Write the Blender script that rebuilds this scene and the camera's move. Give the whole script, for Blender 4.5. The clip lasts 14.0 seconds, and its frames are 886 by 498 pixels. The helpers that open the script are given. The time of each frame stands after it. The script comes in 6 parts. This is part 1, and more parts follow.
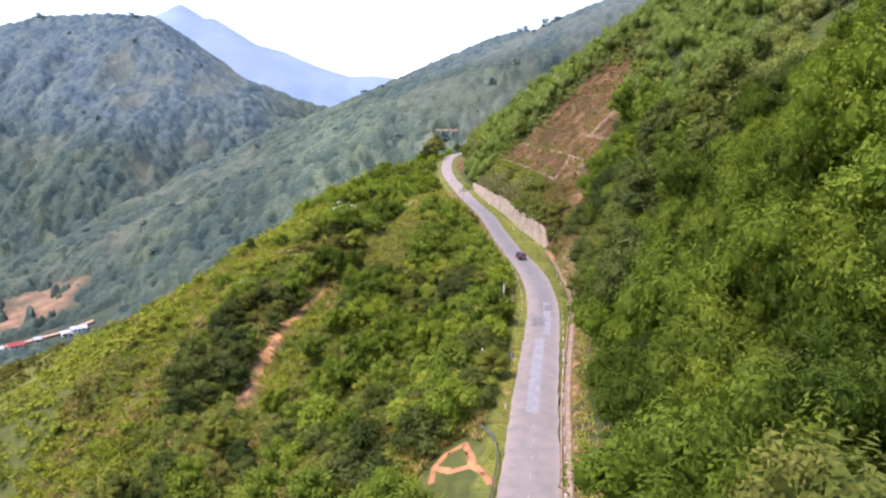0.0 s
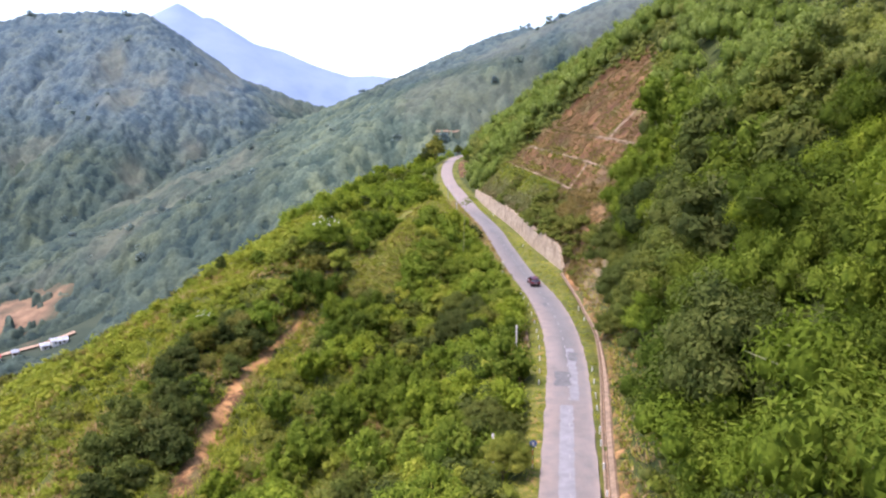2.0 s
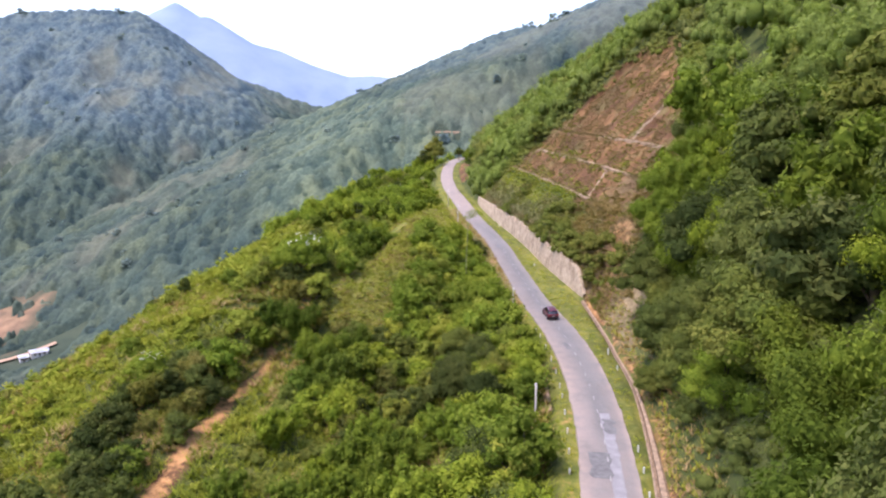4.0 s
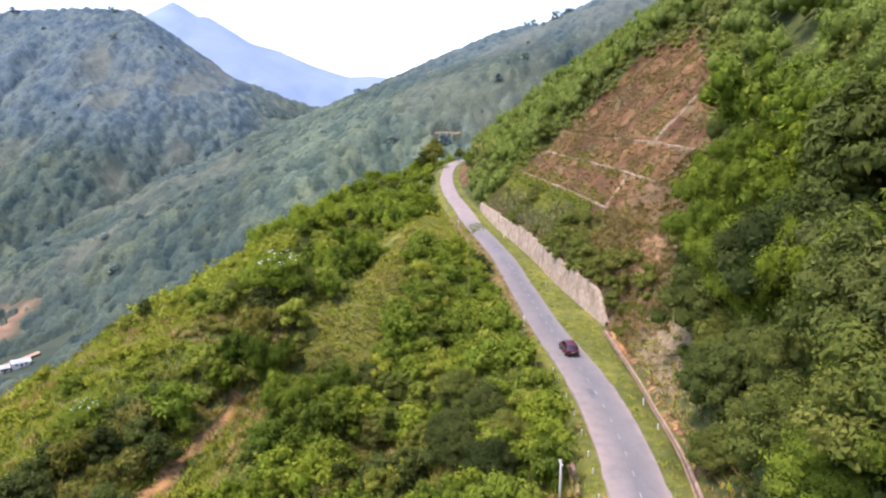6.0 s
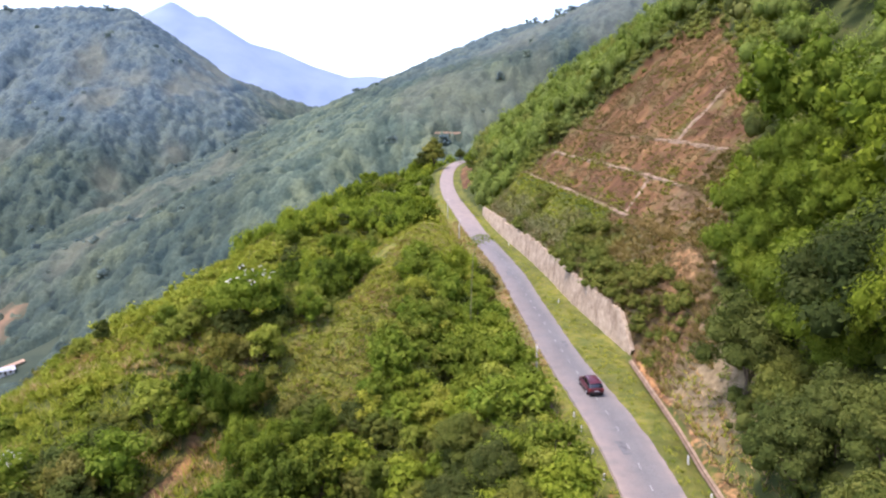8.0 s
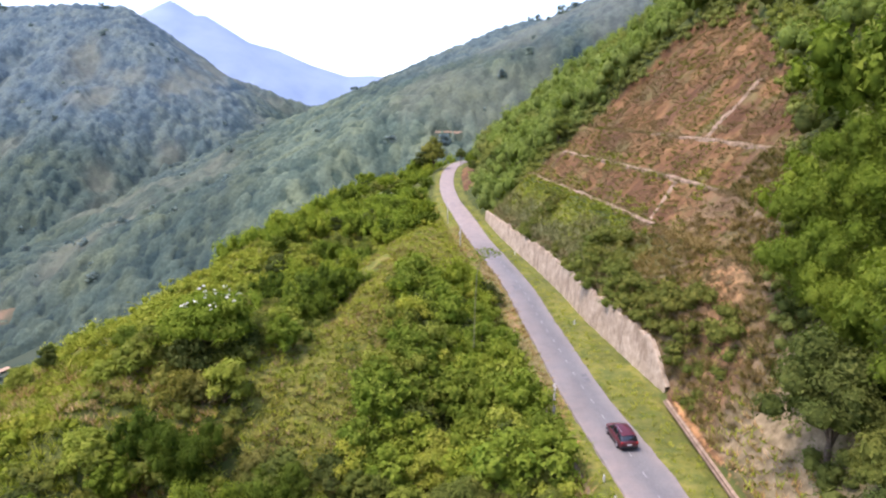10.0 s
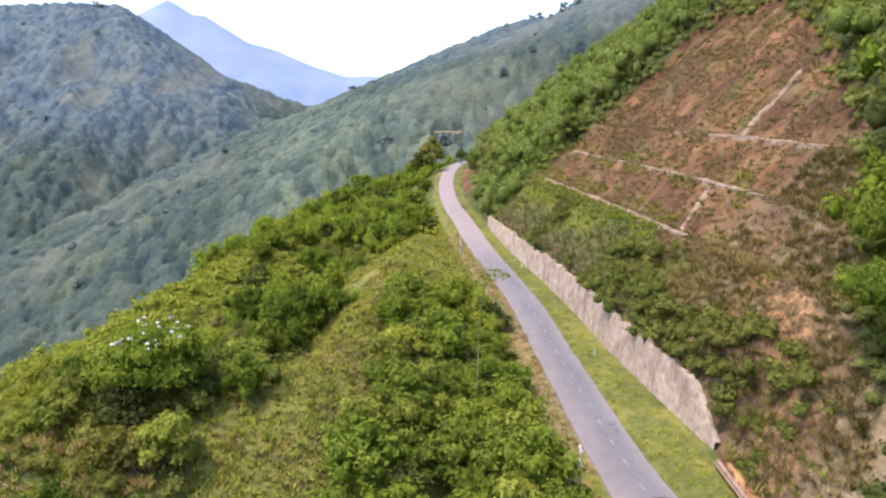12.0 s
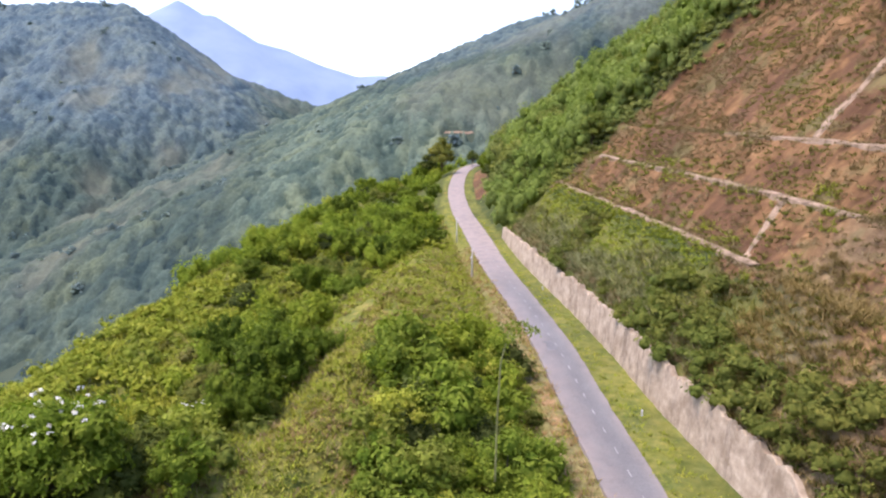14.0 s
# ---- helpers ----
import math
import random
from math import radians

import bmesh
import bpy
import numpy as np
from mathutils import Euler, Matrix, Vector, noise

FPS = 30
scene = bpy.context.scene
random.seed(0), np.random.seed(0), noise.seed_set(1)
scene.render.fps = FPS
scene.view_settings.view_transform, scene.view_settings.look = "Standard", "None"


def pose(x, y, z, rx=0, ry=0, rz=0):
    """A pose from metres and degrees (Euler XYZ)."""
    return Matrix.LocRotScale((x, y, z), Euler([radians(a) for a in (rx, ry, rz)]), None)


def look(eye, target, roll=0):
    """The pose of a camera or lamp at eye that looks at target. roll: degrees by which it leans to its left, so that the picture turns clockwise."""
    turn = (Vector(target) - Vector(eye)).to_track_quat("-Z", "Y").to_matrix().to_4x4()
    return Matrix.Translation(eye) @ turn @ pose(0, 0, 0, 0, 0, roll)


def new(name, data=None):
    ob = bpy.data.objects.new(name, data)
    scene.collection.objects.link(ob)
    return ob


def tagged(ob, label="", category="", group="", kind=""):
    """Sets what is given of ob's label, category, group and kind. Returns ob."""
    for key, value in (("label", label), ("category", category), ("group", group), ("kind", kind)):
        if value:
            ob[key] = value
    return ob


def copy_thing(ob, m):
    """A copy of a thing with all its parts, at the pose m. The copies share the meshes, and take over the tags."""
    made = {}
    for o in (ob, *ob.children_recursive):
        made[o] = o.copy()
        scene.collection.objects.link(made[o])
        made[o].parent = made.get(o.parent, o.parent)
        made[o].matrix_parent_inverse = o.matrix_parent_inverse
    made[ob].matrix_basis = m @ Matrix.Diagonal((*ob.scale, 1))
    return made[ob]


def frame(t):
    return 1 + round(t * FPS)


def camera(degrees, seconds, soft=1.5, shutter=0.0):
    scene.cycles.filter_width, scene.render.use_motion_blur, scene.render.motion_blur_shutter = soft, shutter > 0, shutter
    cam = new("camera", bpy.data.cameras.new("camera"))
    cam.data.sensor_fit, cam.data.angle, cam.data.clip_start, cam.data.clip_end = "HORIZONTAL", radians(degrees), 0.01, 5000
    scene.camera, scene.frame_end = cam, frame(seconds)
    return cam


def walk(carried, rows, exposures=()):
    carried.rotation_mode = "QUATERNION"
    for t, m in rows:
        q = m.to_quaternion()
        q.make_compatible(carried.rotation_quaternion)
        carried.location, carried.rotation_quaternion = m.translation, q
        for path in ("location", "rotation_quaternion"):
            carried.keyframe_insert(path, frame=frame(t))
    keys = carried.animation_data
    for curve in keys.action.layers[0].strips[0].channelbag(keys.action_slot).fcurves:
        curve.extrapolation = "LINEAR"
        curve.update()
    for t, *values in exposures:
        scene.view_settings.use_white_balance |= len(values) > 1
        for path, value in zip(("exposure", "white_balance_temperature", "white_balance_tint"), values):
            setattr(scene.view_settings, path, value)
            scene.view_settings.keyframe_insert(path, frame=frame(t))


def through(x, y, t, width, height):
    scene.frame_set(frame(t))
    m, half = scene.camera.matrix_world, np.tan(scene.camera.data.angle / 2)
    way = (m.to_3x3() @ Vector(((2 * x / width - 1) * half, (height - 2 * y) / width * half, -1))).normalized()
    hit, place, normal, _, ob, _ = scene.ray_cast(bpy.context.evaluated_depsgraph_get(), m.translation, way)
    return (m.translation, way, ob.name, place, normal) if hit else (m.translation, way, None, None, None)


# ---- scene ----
cam = camera(66.7, 14.0, soft=2.25)
METRES, EYE, TILT, LEAN, TURN = 125.0, 31.0, -9.7, 0.0, 0.0
ROWS = [
    (0.0, 0.0, 0.0, 0.0, 0.0, 0.0, -0.0),
    (0.5, 0.0014, 0.0496, 0.0094, 0.02, 0.02, 0.01),
    (1.0, 0.0024, 0.0981, 0.0186, 0.03, 0.02, 0.01),
    (1.5, 0.0026, 0.1446, 0.0281, 0.05, 0.03, -0.01),
    (2.0, 0.0035, 0.1908, 0.0371, 0.07, 0.04, -0.01),
    (2.5, 0.0042, 0.2362, 0.0457, 0.08, 0.04, -0.0),
    (3.0, 0.0044, 0.2801, 0.0539, 0.06, 0.06, -0.04),
    (5.5, 0.007, 0.476, 0.0881, 0.13, 0.15, -0.03),
    (6.0, 0.0076, 0.5066, 0.0931, 0.12, 0.17, -0.05),
    (6.5, 0.0081, 0.5369, 0.0976, 0.13, 0.18, -0.06),
    (7.0, 0.0082, 0.5668, 0.1019, 0.13, 0.2, -0.06),
    (7.5, 0.0087, 0.5956, 0.1058, 0.15, 0.22, -0.05),
    (8.0, 0.0092, 0.6237, 0.1095, 0.15, 0.23, -0.07),
    (10.5, 0.0117, 0.7652, 0.1291, 0.22, 0.24, -0.06),
    (11.0, 0.0123, 0.7927, 0.133, 0.22, 0.26, -0.04),
    (11.5, 0.0127, 0.8206, 0.1369, 0.22, 0.26, -0.03),
    (12.0, 0.0135, 0.8513, 0.1414, 0.23, 0.29, -0.02),
    (12.5, 0.0145, 0.8848, 0.1463, 0.24, 0.3, 0.0),
    (13.0, 0.0144, 0.9183, 0.1519, 0.27, 0.31, -0.01),
    (13.5, 0.015, 0.9516, 0.159, 0.36, 0.31, 0.0),
    (14.0, 0.0155, 0.9853, 0.1678, 1.15, 0.29, -0.12),
]
walk(cam, [(t, pose(0, 0, EYE, TILT, LEAN, TURN) @ pose(METRES * x, METRES * y, METRES * z, 90 + pitch, roll, yaw)) for t, x, y, z, yaw, pitch, roll in ROWS],
     exposures=[(0.0, 1.74, 6450, 27), (14.0, 1.69, 6450, 26)])
# hazy bright overcast: wide soft sun and a milky sky
SUN_ELEV, SUN_AZ = 66.0, -120.0
world = bpy.data.worlds.new("sky")
scene.world = world
world.use_nodes = True
wt = world.node_tree
wt.nodes.clear()
w_out = wt.nodes.new("ShaderNodeOutputWorld")
w_bg = wt.nodes.new("ShaderNodeBackground")
w_sky = wt.nodes.new("ShaderNodeTexSky")
w_sky.sky_type = "NISHITA"
w_sky.sun_disc = False
w_sky.sun_elevation = radians(SUN_ELEV)
w_sky.sun_rotation = radians(SUN_AZ)
w_sky.air_density, w_sky.dust_density, w_sky.ozone_density = 1.0, 1.5, 1.0
w_bg.inputs["Strength"].default_value = 0.15
wt.links.new(w_sky.outputs[0], w_bg.inputs["Color"])
wt.links.new(w_bg.outputs[0], w_out.inputs["Surface"])

sun = new("sun", bpy.data.lights.new("sun", "SUN"))
sun.data.energy, sun.data.angle, sun.data.color = 1.45, radians(10), (1.0, 0.95, 0.87)
az, el = radians(SUN_AZ), radians(SUN_ELEV)
sun.matrix_world = look((0, 0, 0), (-math.sin(az) * math.cos(el), -math.cos(az) * math.cos(el), -math.sin(el)))


# ---- materials ----
def shader(name, rough=0.8, spec=0.25, metal=0.0):
    m = bpy.data.materials.new(name)
    m.use_nodes = True
    t = m.node_tree
    p = t.nodes["Principled BSDF"]
    p.inputs["Roughness"].default_value = rough
    p.inputs["Specular IOR Level"].default_value = spec
    p.inputs["Metallic"].default_value = metal
    return m, t, p


def ramp(t, source, stops):
    r = t.nodes.new("ShaderNodeValToRGB")
    e = r.color_ramp.elements
    while len(e) < len(stops):
        e.new(0.5)
    for k, (pos, col) in enumerate(stops):
        e[k].position, e[k].color = pos, (*col, 1)
    t.links.new(source, r.inputs[0])
    return r.outputs[0]


def noise_tex(t, scale, detail=4, rough=0.55, stretch=(1, 1, 1)):
    g = t.nodes.new("ShaderNodeNewGeometry")
    mp = t.nodes.new("ShaderNodeMapping")
    mp.inputs["Scale"].default_value = stretch
    n = t.nodes.new("ShaderNodeTexNoise")
    n.inputs["Scale"].default_value = scale
    n.inputs["Detail"].default_value = detail
    n.inputs["Roughness"].default_value = rough
    t.links.new(g.outputs["Position"], mp.inputs[0])
    t.links.new(mp.outputs[0], n.inputs["Vector"])
    return n.outputs["Fac"]


def mixed(t, fac, a, b, mode="MIX"):
    n = t.nodes.new("ShaderNodeMix")
    n.data_type, n.blend_type = "RGBA", mode
    for key, v in ((0, fac), (6, a), (7, b)):
        if hasattr(v, "is_linked"):
            t.links.new(v, n.inputs[key])
        elif key == 0:
            n.inputs[0].default_value = v
        else:
            n.inputs[key].default_value = (*v, 1)
    return n.outputs[2]


def bump(t, p, fac, strength, dist):
    b = t.nodes.new("ShaderNodeBump")
    b.inputs["Strength"].default_value, b.inputs["Distance"].default_value = strength, dist
    t.links.new(fac, b.inputs["Height"])
    t.links.new(b.outputs[0], p.inputs["Normal"])


def plain(name, col, rough=0.7, spec=0.3, metal=0.0, grain=6.0, vary=0.25):
    m, t, p = shader(name, rough, spec, metal)
    lo, hi = [c * (1 - vary) for c in col], [min(1, c * (1 + vary)) for c in col]
    f = noise_tex(t, grain)
    t.links.new(ramp(t, f, [(0.3, lo), (0.7, hi)]), p.inputs["Base Color"])
    return m


def leaf_mat(name, stops, patch=0.05, patch_tint=(0.7, 0.75, 0.5), through=0.28, tree=0.35):
    """Leaves: each blade and each clump its own shade, each plant its own tint, broad patches over the slope."""
    m, t, p = shader(name, 0.8, 0.03)
    g = t.nodes.new("ShaderNodeNewGeometry")
    lobe = t.nodes.new("ShaderNodeAttribute")
    lobe.attribute_name = "lobe"
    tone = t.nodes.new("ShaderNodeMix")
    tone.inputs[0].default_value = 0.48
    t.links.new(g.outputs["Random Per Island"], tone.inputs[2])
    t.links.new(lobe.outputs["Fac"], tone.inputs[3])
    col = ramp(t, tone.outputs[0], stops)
    o = t.nodes.new("ShaderNodeObjectInfo")
    tint = ramp(t, o.outputs["Random"], [(0, (0.48, 0.54, 0.62)), (0.25, (0.86, 0.82, 0.92)), (0.5, (1, 1, 1)), (0.75, (1.16, 1.10, 1.12)), (1, (1.36, 1.24, 1.0))])
    col = mixed(t, tree * 2, col, mixed(t, 1.0, col, tint, "MULTIPLY"))
    big = ramp(t, noise_tex(t, patch, 3), [(0.42, (0, 0, 0)), (0.62, (1, 1, 1))])
    col = mixed(t, big, col, mixed(t, 1.0, col, patch_tint, "MULTIPLY"))
    grain = noise_tex(t, 2.6, 4, 0.7)
    col = mixed(t, 1.0, col, ramp(t, grain, [(0.34, (0.76, 0.78, 0.80)), (0.5, (0.98, 0.98, 0.98)), (0.66, (1.18, 1.16, 1.10))]), "MULTIPLY")
    t.links.new(col, p.inputs["Base Color"])
    bump(t, p, grain, 0.5, 0.25)
    tr = t.nodes.new("ShaderNodeBsdfTranslucent")
    t.links.new(mixed(t, 1.0, col, (1.15, 1.3, 0.6), "MULTIPLY"), tr.inputs["Color"])
    mx = t.nodes.new("ShaderNodeMixShader")
    mx.inputs[0].default_value = through
    t.links.new(p.outputs[0], mx.inputs[1])
    t.links.new(tr.outputs[0], mx.inputs[2])
    t.links.new(mx.outputs[0], t.nodes["Material Output"].inputs["Surface"])
    return m


M_BROAD = leaf_mat("broad_leaves", [(0, (0.083, 0.119, 0.022)), (0.5, (0.135, 0.166, 0.031)), (1, (0.221, 0.239, 0.048))], 0.05, (1.04, 0.92, 0.96), tree=0.5)
M_DARK = leaf_mat("dark_leaves", [(0, (0.057, 0.081, 0.021)), (0.5, (0.088, 0.114, 0.026)), (1, (0.151, 0.171, 0.046))], 0.05, (0.85, 0.84, 0.8), tree=0.5)
M_BAMBOO = leaf_mat("bamboo_leaves", [(0, (0.070, 0.108, 0.009)), (0.5, (0.128, 0.179, 0.018)), (1, (0.193, 0.239, 0.030))], 0.05, (0.901, 0.915, 1.08), tree=0.5)
M_FRESH = leaf_mat("fresh_leaves", [(0, (0.090, 0.149, 0.016)), (0.5, (0.139, 0.199, 0.022)), (1, (0.219, 0.269, 0.039))], 0.05, (1.1, 1.0, 0.95), tree=0.4)
M_SHRUB = leaf_mat("shrub_leaves", [(0, (0.131, 0.172, 0.023)), (0.5, (0.209, 0.252, 0.034)), (1, (0.306, 0.320, 0.064))], 0.06, (1.22, 1.13, 1.15))
M_OLIVE = leaf_mat("dry_olive_leaves", [(0, (0.095, 0.099, 0.023)), (0.5, (0.167, 0.160, 0.040)), (1, (0.261, 0.239, 0.072))])
M_STRAW = leaf_mat("dry_grass_blades", [(0, (0.164, 0.112, 0.048)), (0.5, (0.284, 0.204, 0.100)), (1, (0.437, 0.331, 0.194))], 0.1, (0.96, 0.86, 0.74), 0.15)
M_BANK = leaf_mat("bank_grass_blades", [(0, (0.098, 0.076, 0.034)), (0.5, (0.192, 0.148, 0.070)), (1, (0.310, 0.248, 0.135))], 0.1, (0.9, 0.88, 0.74), 0.15)
# the haze of distance is put into this pale grey-green leaf colour
M_HAZE_LEAF = leaf_mat("hazed_leaves", [(0, (0.100, 0.140, 0.132)), (0.5, (0.166, 0.224, 0.196)), (1, (0.280, 0.344, 0.270))], 0.02, (0.9, 0.95, 1.05), 0.15)
M_MEADOW = leaf_mat("meadow_blades", [(0, (0.165, 0.185, 0.032)), (0.5, (0.270, 0.280, 0.052)), (1, (0.385, 0.365, 0.090))], 0.12, (1.08, 1.0, 0.92), 0.15)
M_GRASS = leaf_mat("grass_blades", [(0, (0.111, 0.157, 0.015)), (0.5, (0.193, 0.231, 0.026)), (1, (0.293, 0.301, 0.050))], 0.12, (1.08, 1.0, 0.92), 0.15)
M_REED = leaf_mat("reed_blades", [(0, (0.138, 0.146, 0.054)), (0.5, (0.241, 0.241, 0.104)), (1, (0.380, 0.347, 0.171))], 0.1, (1.0, 0.92, 0.8), 0.15)
# paler and bluer than the nearer leaves, haze being mixed into both colours
M_STAND_HAZE = leaf_mat("hazed_bamboo_leaves", [(0, (0.094, 0.125, 0.028)), (0.5, (0.162, 0.210, 0.050)), (1, (0.236, 0.284, 0.079))], 0.05, (1.001, 1.043, 0.807))
M_MIXED_HAZE = leaf_mat("hazed_mixed_leaves", [(0, (0.102, 0.122, 0.033)), (0.5, (0.179, 0.210, 0.055)), (1, (0.274, 0.290, 0.086))], 0.05, (1.118, 1.094, 0.810))
M_BLOSSOM = plain("white_blossom", (0.74, 0.70, 0.60), 0.6, 0.2, 0, 3.0, 0.12)
M_BARK = plain("bark", (0.11, 0.085, 0.06), 0.9, 0.1, 0, 4.0, 0.4)
M_CULM = plain("bamboo_culm", (0.16, 0.17, 0.06), 0.5, 0.4, 0, 2.0, 0.35)
M_POLE = plain("pole_concrete", (0.36, 0.34, 0.30), 0.85, 0.2, 0, 3.0, 0.15)
M_POST = plain("post_white_paint", (0.58, 0.56, 0.52), 0.6, 0.3, 0, 9.0, 0.12)
M_RED = plain("post_red_paint", (0.45, 0.06, 0.04), 0.6, 0.3, 0, 9.0, 0.2)
M_PAINT = plain("road_paint", (0.27, 0.265, 0.25), 0.7, 0.2, 0, 5.0, 0.3)
M_CONCRETE = plain("channel_concrete", (0.25, 0.178, 0.118), 0.9, 0.1, 0, 1.5, 0.35)
M_SILT = plain("channel_silt", (0.12, 0.08, 0.05), 0.95, 0.1, 0, 2.0, 0.4)


def ground_mat():
    m, t, p = shader("ground", 0.95, 0.08)
    at = t.nodes.new("ShaderNodeAttribute")
    at.attribute_name = "bare"
    gr = t.nodes.new("ShaderNodeAttribute")
    gr.attribute_name = "turf"
    fine, mid, broad = noise_tex(t, 1.1, 6, 0.65), noise_tex(t, 0.22, 5, 0.6), noise_tex(t, 0.05, 4)
    under = ramp(t, mid, [(0.3, (0.030, 0.040, 0.014)), (0.55, (0.060, 0.075, 0.022)), (0.75, (0.110, 0.105, 0.035))])
    turf = mixed(t, mid, ramp(t, fine, [(0.3, (0.098, 0.116, 0.017)), (0.55, (0.178, 0.190, 0.030)), (0.8, (0.28, 0.255, 0.068))]),
                 ramp(t, fine, [(0.3, (0.138, 0.148, 0.022)), (0.7, (0.290, 0.252, 0.082))]))
    soil = mixed(t, broad, ramp(t, fine, [(0.30, (0.082, 0.047, 0.024)), (0.5, (0.168, 0.095, 0.045)), (0.70, (0.32, 0.205, 0.098))]),
                 ramp(t, mid, [(0.32, (0.100, 0.054, 0.027)), (0.5, (0.188, 0.100, 0.046)), (0.68, (0.33, 0.194, 0.088))]))
    # dark mauve rock where the face has broken away, dull olive where moss and weeds have taken hold
    soil = mixed(t, ramp(t, noise_tex(t, 0.085, 6, 0.65), [(0.46, (0, 0, 0)), (0.56, (1, 1, 1))]), soil, mixed(t, mid, (0.070, 0.038, 0.021), (0.160, 0.087, 0.047)))
    soil = mixed(t, ramp(t, noise_tex(t, 0.13, 5, 0.7), [(0.52, (0, 0, 0)), (0.64, (0.8, 0.8, 0.8))]), soil, mixed(t, fine, (0.075, 0.070, 0.028), (0.200, 0.175, 0.075)))
    turf = mixed(t, 1.0, turf, ramp(t, noise_tex(t, 0.45, 5, 0.7), [(0.35, (0.52, 0.64, 0.7)), (0.65, (1.08, 1.0, 1.0))]), "MULTIPLY")
    rill = noise_tex(t, 0.9, 5, 0.65, (0.14, 1, 0.14))
    soil = mixed(t, 1.0, soil, ramp(t, rill, [(0.34, (0.62, 0.60, 0.58)), (0.66, (1.12, 1.10, 1.06))]), "MULTIPLY")
    col = mixed(t, gr.outputs["Fac"], under, turf)
    sm = t.nodes.new("ShaderNodeMath")
    sm.operation = "ADD"
    t.links.new(at.outputs["Fac"], sm.inputs[0])
    t.links.new(mid, sm.inputs[1])
    col = mixed(t, ramp(t, sm.outputs[0], [(0.78, (0, 0, 0)), (1.05, (1, 1, 1))]), col, soil)
    oc = t.nodes.new("ShaderNodeAttribute")
    oc.attribute_name = "ochre"
    so = t.nodes.new("ShaderNodeMath")
    so.operation = "ADD"
    t.links.new(oc.outputs["Fac"], so.inputs[0])
    t.links.new(fine, so.inputs[1])
    col = mixed(t, ramp(t, so.outputs[0], [(0.80, (0, 0, 0)), (1.0, (1, 1, 1))]), col, ramp(t, mid, [(0.3, (0.24, 0.125, 0.05)), (0.7, (0.50, 0.27, 0.115))]))
    st = t.nodes.new("ShaderNodeAttribute")
    st.attribute_name = "straw"
    col = mixed(t, st.outputs["Fac"], col, ramp(t, fine, [(0.3, (0.105, 0.078, 0.042)), (0.5, (0.200, 0.152, 0.085)), (0.7, (0.32, 0.245, 0.145))]))
    t.links.new(col, p.inputs["Base Color"])
    bump(t, p, fine, 0.45, 0.3)
    return m


def far_ground_mat(name, stops, scale):
    m, t, p = shader(name, 0.95, 0.05)
    at = t.nodes.new("ShaderNodeAttribute")
    at.attribute_name = "bare"
    soil = ramp(t, noise_tex(t, 0.12, 5), [(0.3, (0.13, 0.09, 0.060)), (0.7, (0.28, 0.175, 0.105))])
    t.links.new(mixed(t, at.outputs["Fac"], ramp(t, noise_tex(t, scale, 7, 0.62), stops), soil), p.inputs["Base Color"])
    return m


def asphalt_mat():
    m, t, p = shader("worn_asphalt", 0.85, 0.25)
    fine, mid = noise_tex(t, 5.0, 5, 0.7), noise_tex(t, 0.35, 5, 0.6, (1, 0.35, 1))
    col = mixed(t, ramp(t, mid, [(0.38, (0, 0, 0)), (0.62, (1, 1, 1))]), (0.100, 0.101, 0.097), (0.156, 0.157, 0.150))
    col = mixed(t, 0.5, col, ramp(t, fine, [(0.3, (0.094, 0.092, 0.089)), (0.7, (0.188, 0.184, 0.177))]))
    at = t.nodes.new("ShaderNodeAttribute")
    at.attribute_name = "dust"
    sm = t.nodes.new("ShaderNodeMath")
    sm.operation = "MULTIPLY"
    t.links.new(at.outputs["Fac"], sm.inputs[0])
    t.links.new(ramp(t, noise_tex(t, 0.6, 5), [(0.25, (0.35, 0.35, 0.35)), (0.6, (1, 1, 1))]), sm.inputs[1])
    col = mixed(t, sm.outputs[0], col, (0.300, 0.238, 0.198))
    t.links.new(col, p.inputs["Base Color"])
    bump(t, p, fine, 0.3, 0.03)
    return m


def wall_mat():
    m, t, p = shader("stained_masonry", 0.92, 0.1)
    fine, run = noise_tex(t, 1.2, 6, 0.65), noise_tex(t, 0.9, 6, 0.72, (1, 1, 0.22))
    col = mixed(t, ramp(t, fine, [(0.3, (0, 0, 0)), (0.7, (1, 1, 1))]), (0.30, 0.232, 0.158), (0.50, 0.405, 0.292))
    col = mixed(t, ramp(t, run, [(0.50, (0, 0, 0)), (0.70, (0.9, 0.9, 0.9))]), col, (0.175, 0.135, 0.098))
    col = mixed(t, ramp(t, noise_tex(t, 0.35, 6, 0.7), [(0.46, (0, 0, 0)), (0.66, (0.75, 0.75, 0.75))]), col, (0.20, 0.145, 0.095))
    t.links.new(col, p.inputs["Base Color"])
    bump(t, p, fine, 0.6, 0.12)
    return m


M_GROUND = ground_mat()
M_MID = far_ground_mat("wooded_slope_ground", [(0.3, (0.038, 0.053, 0.037)), (0.5, (0.048, 0.065, 0.045)), (0.68, (0.066, 0.081, 0.053)), (0.8, (0.124, 0.115, 0.076))], 0.05)
# distance haze put into the colour: pale blue-green high slopes, blue range
M_HIGH_HAZE = far_ground_mat("hazed_high_ground", [(0.3, (0.055, 0.076, 0.073)), (0.5, (0.067, 0.091, 0.087)), (0.68, (0.084, 0.107, 0.094)), (0.8, (0.137, 0.139, 0.115))], 0.05)
M_RANGE_HAZE = far_ground_mat("hazed_range", [(0.35, (0.178, 0.240, 0.322)), (0.65, (0.214, 0.274, 0.350))], 0.009)


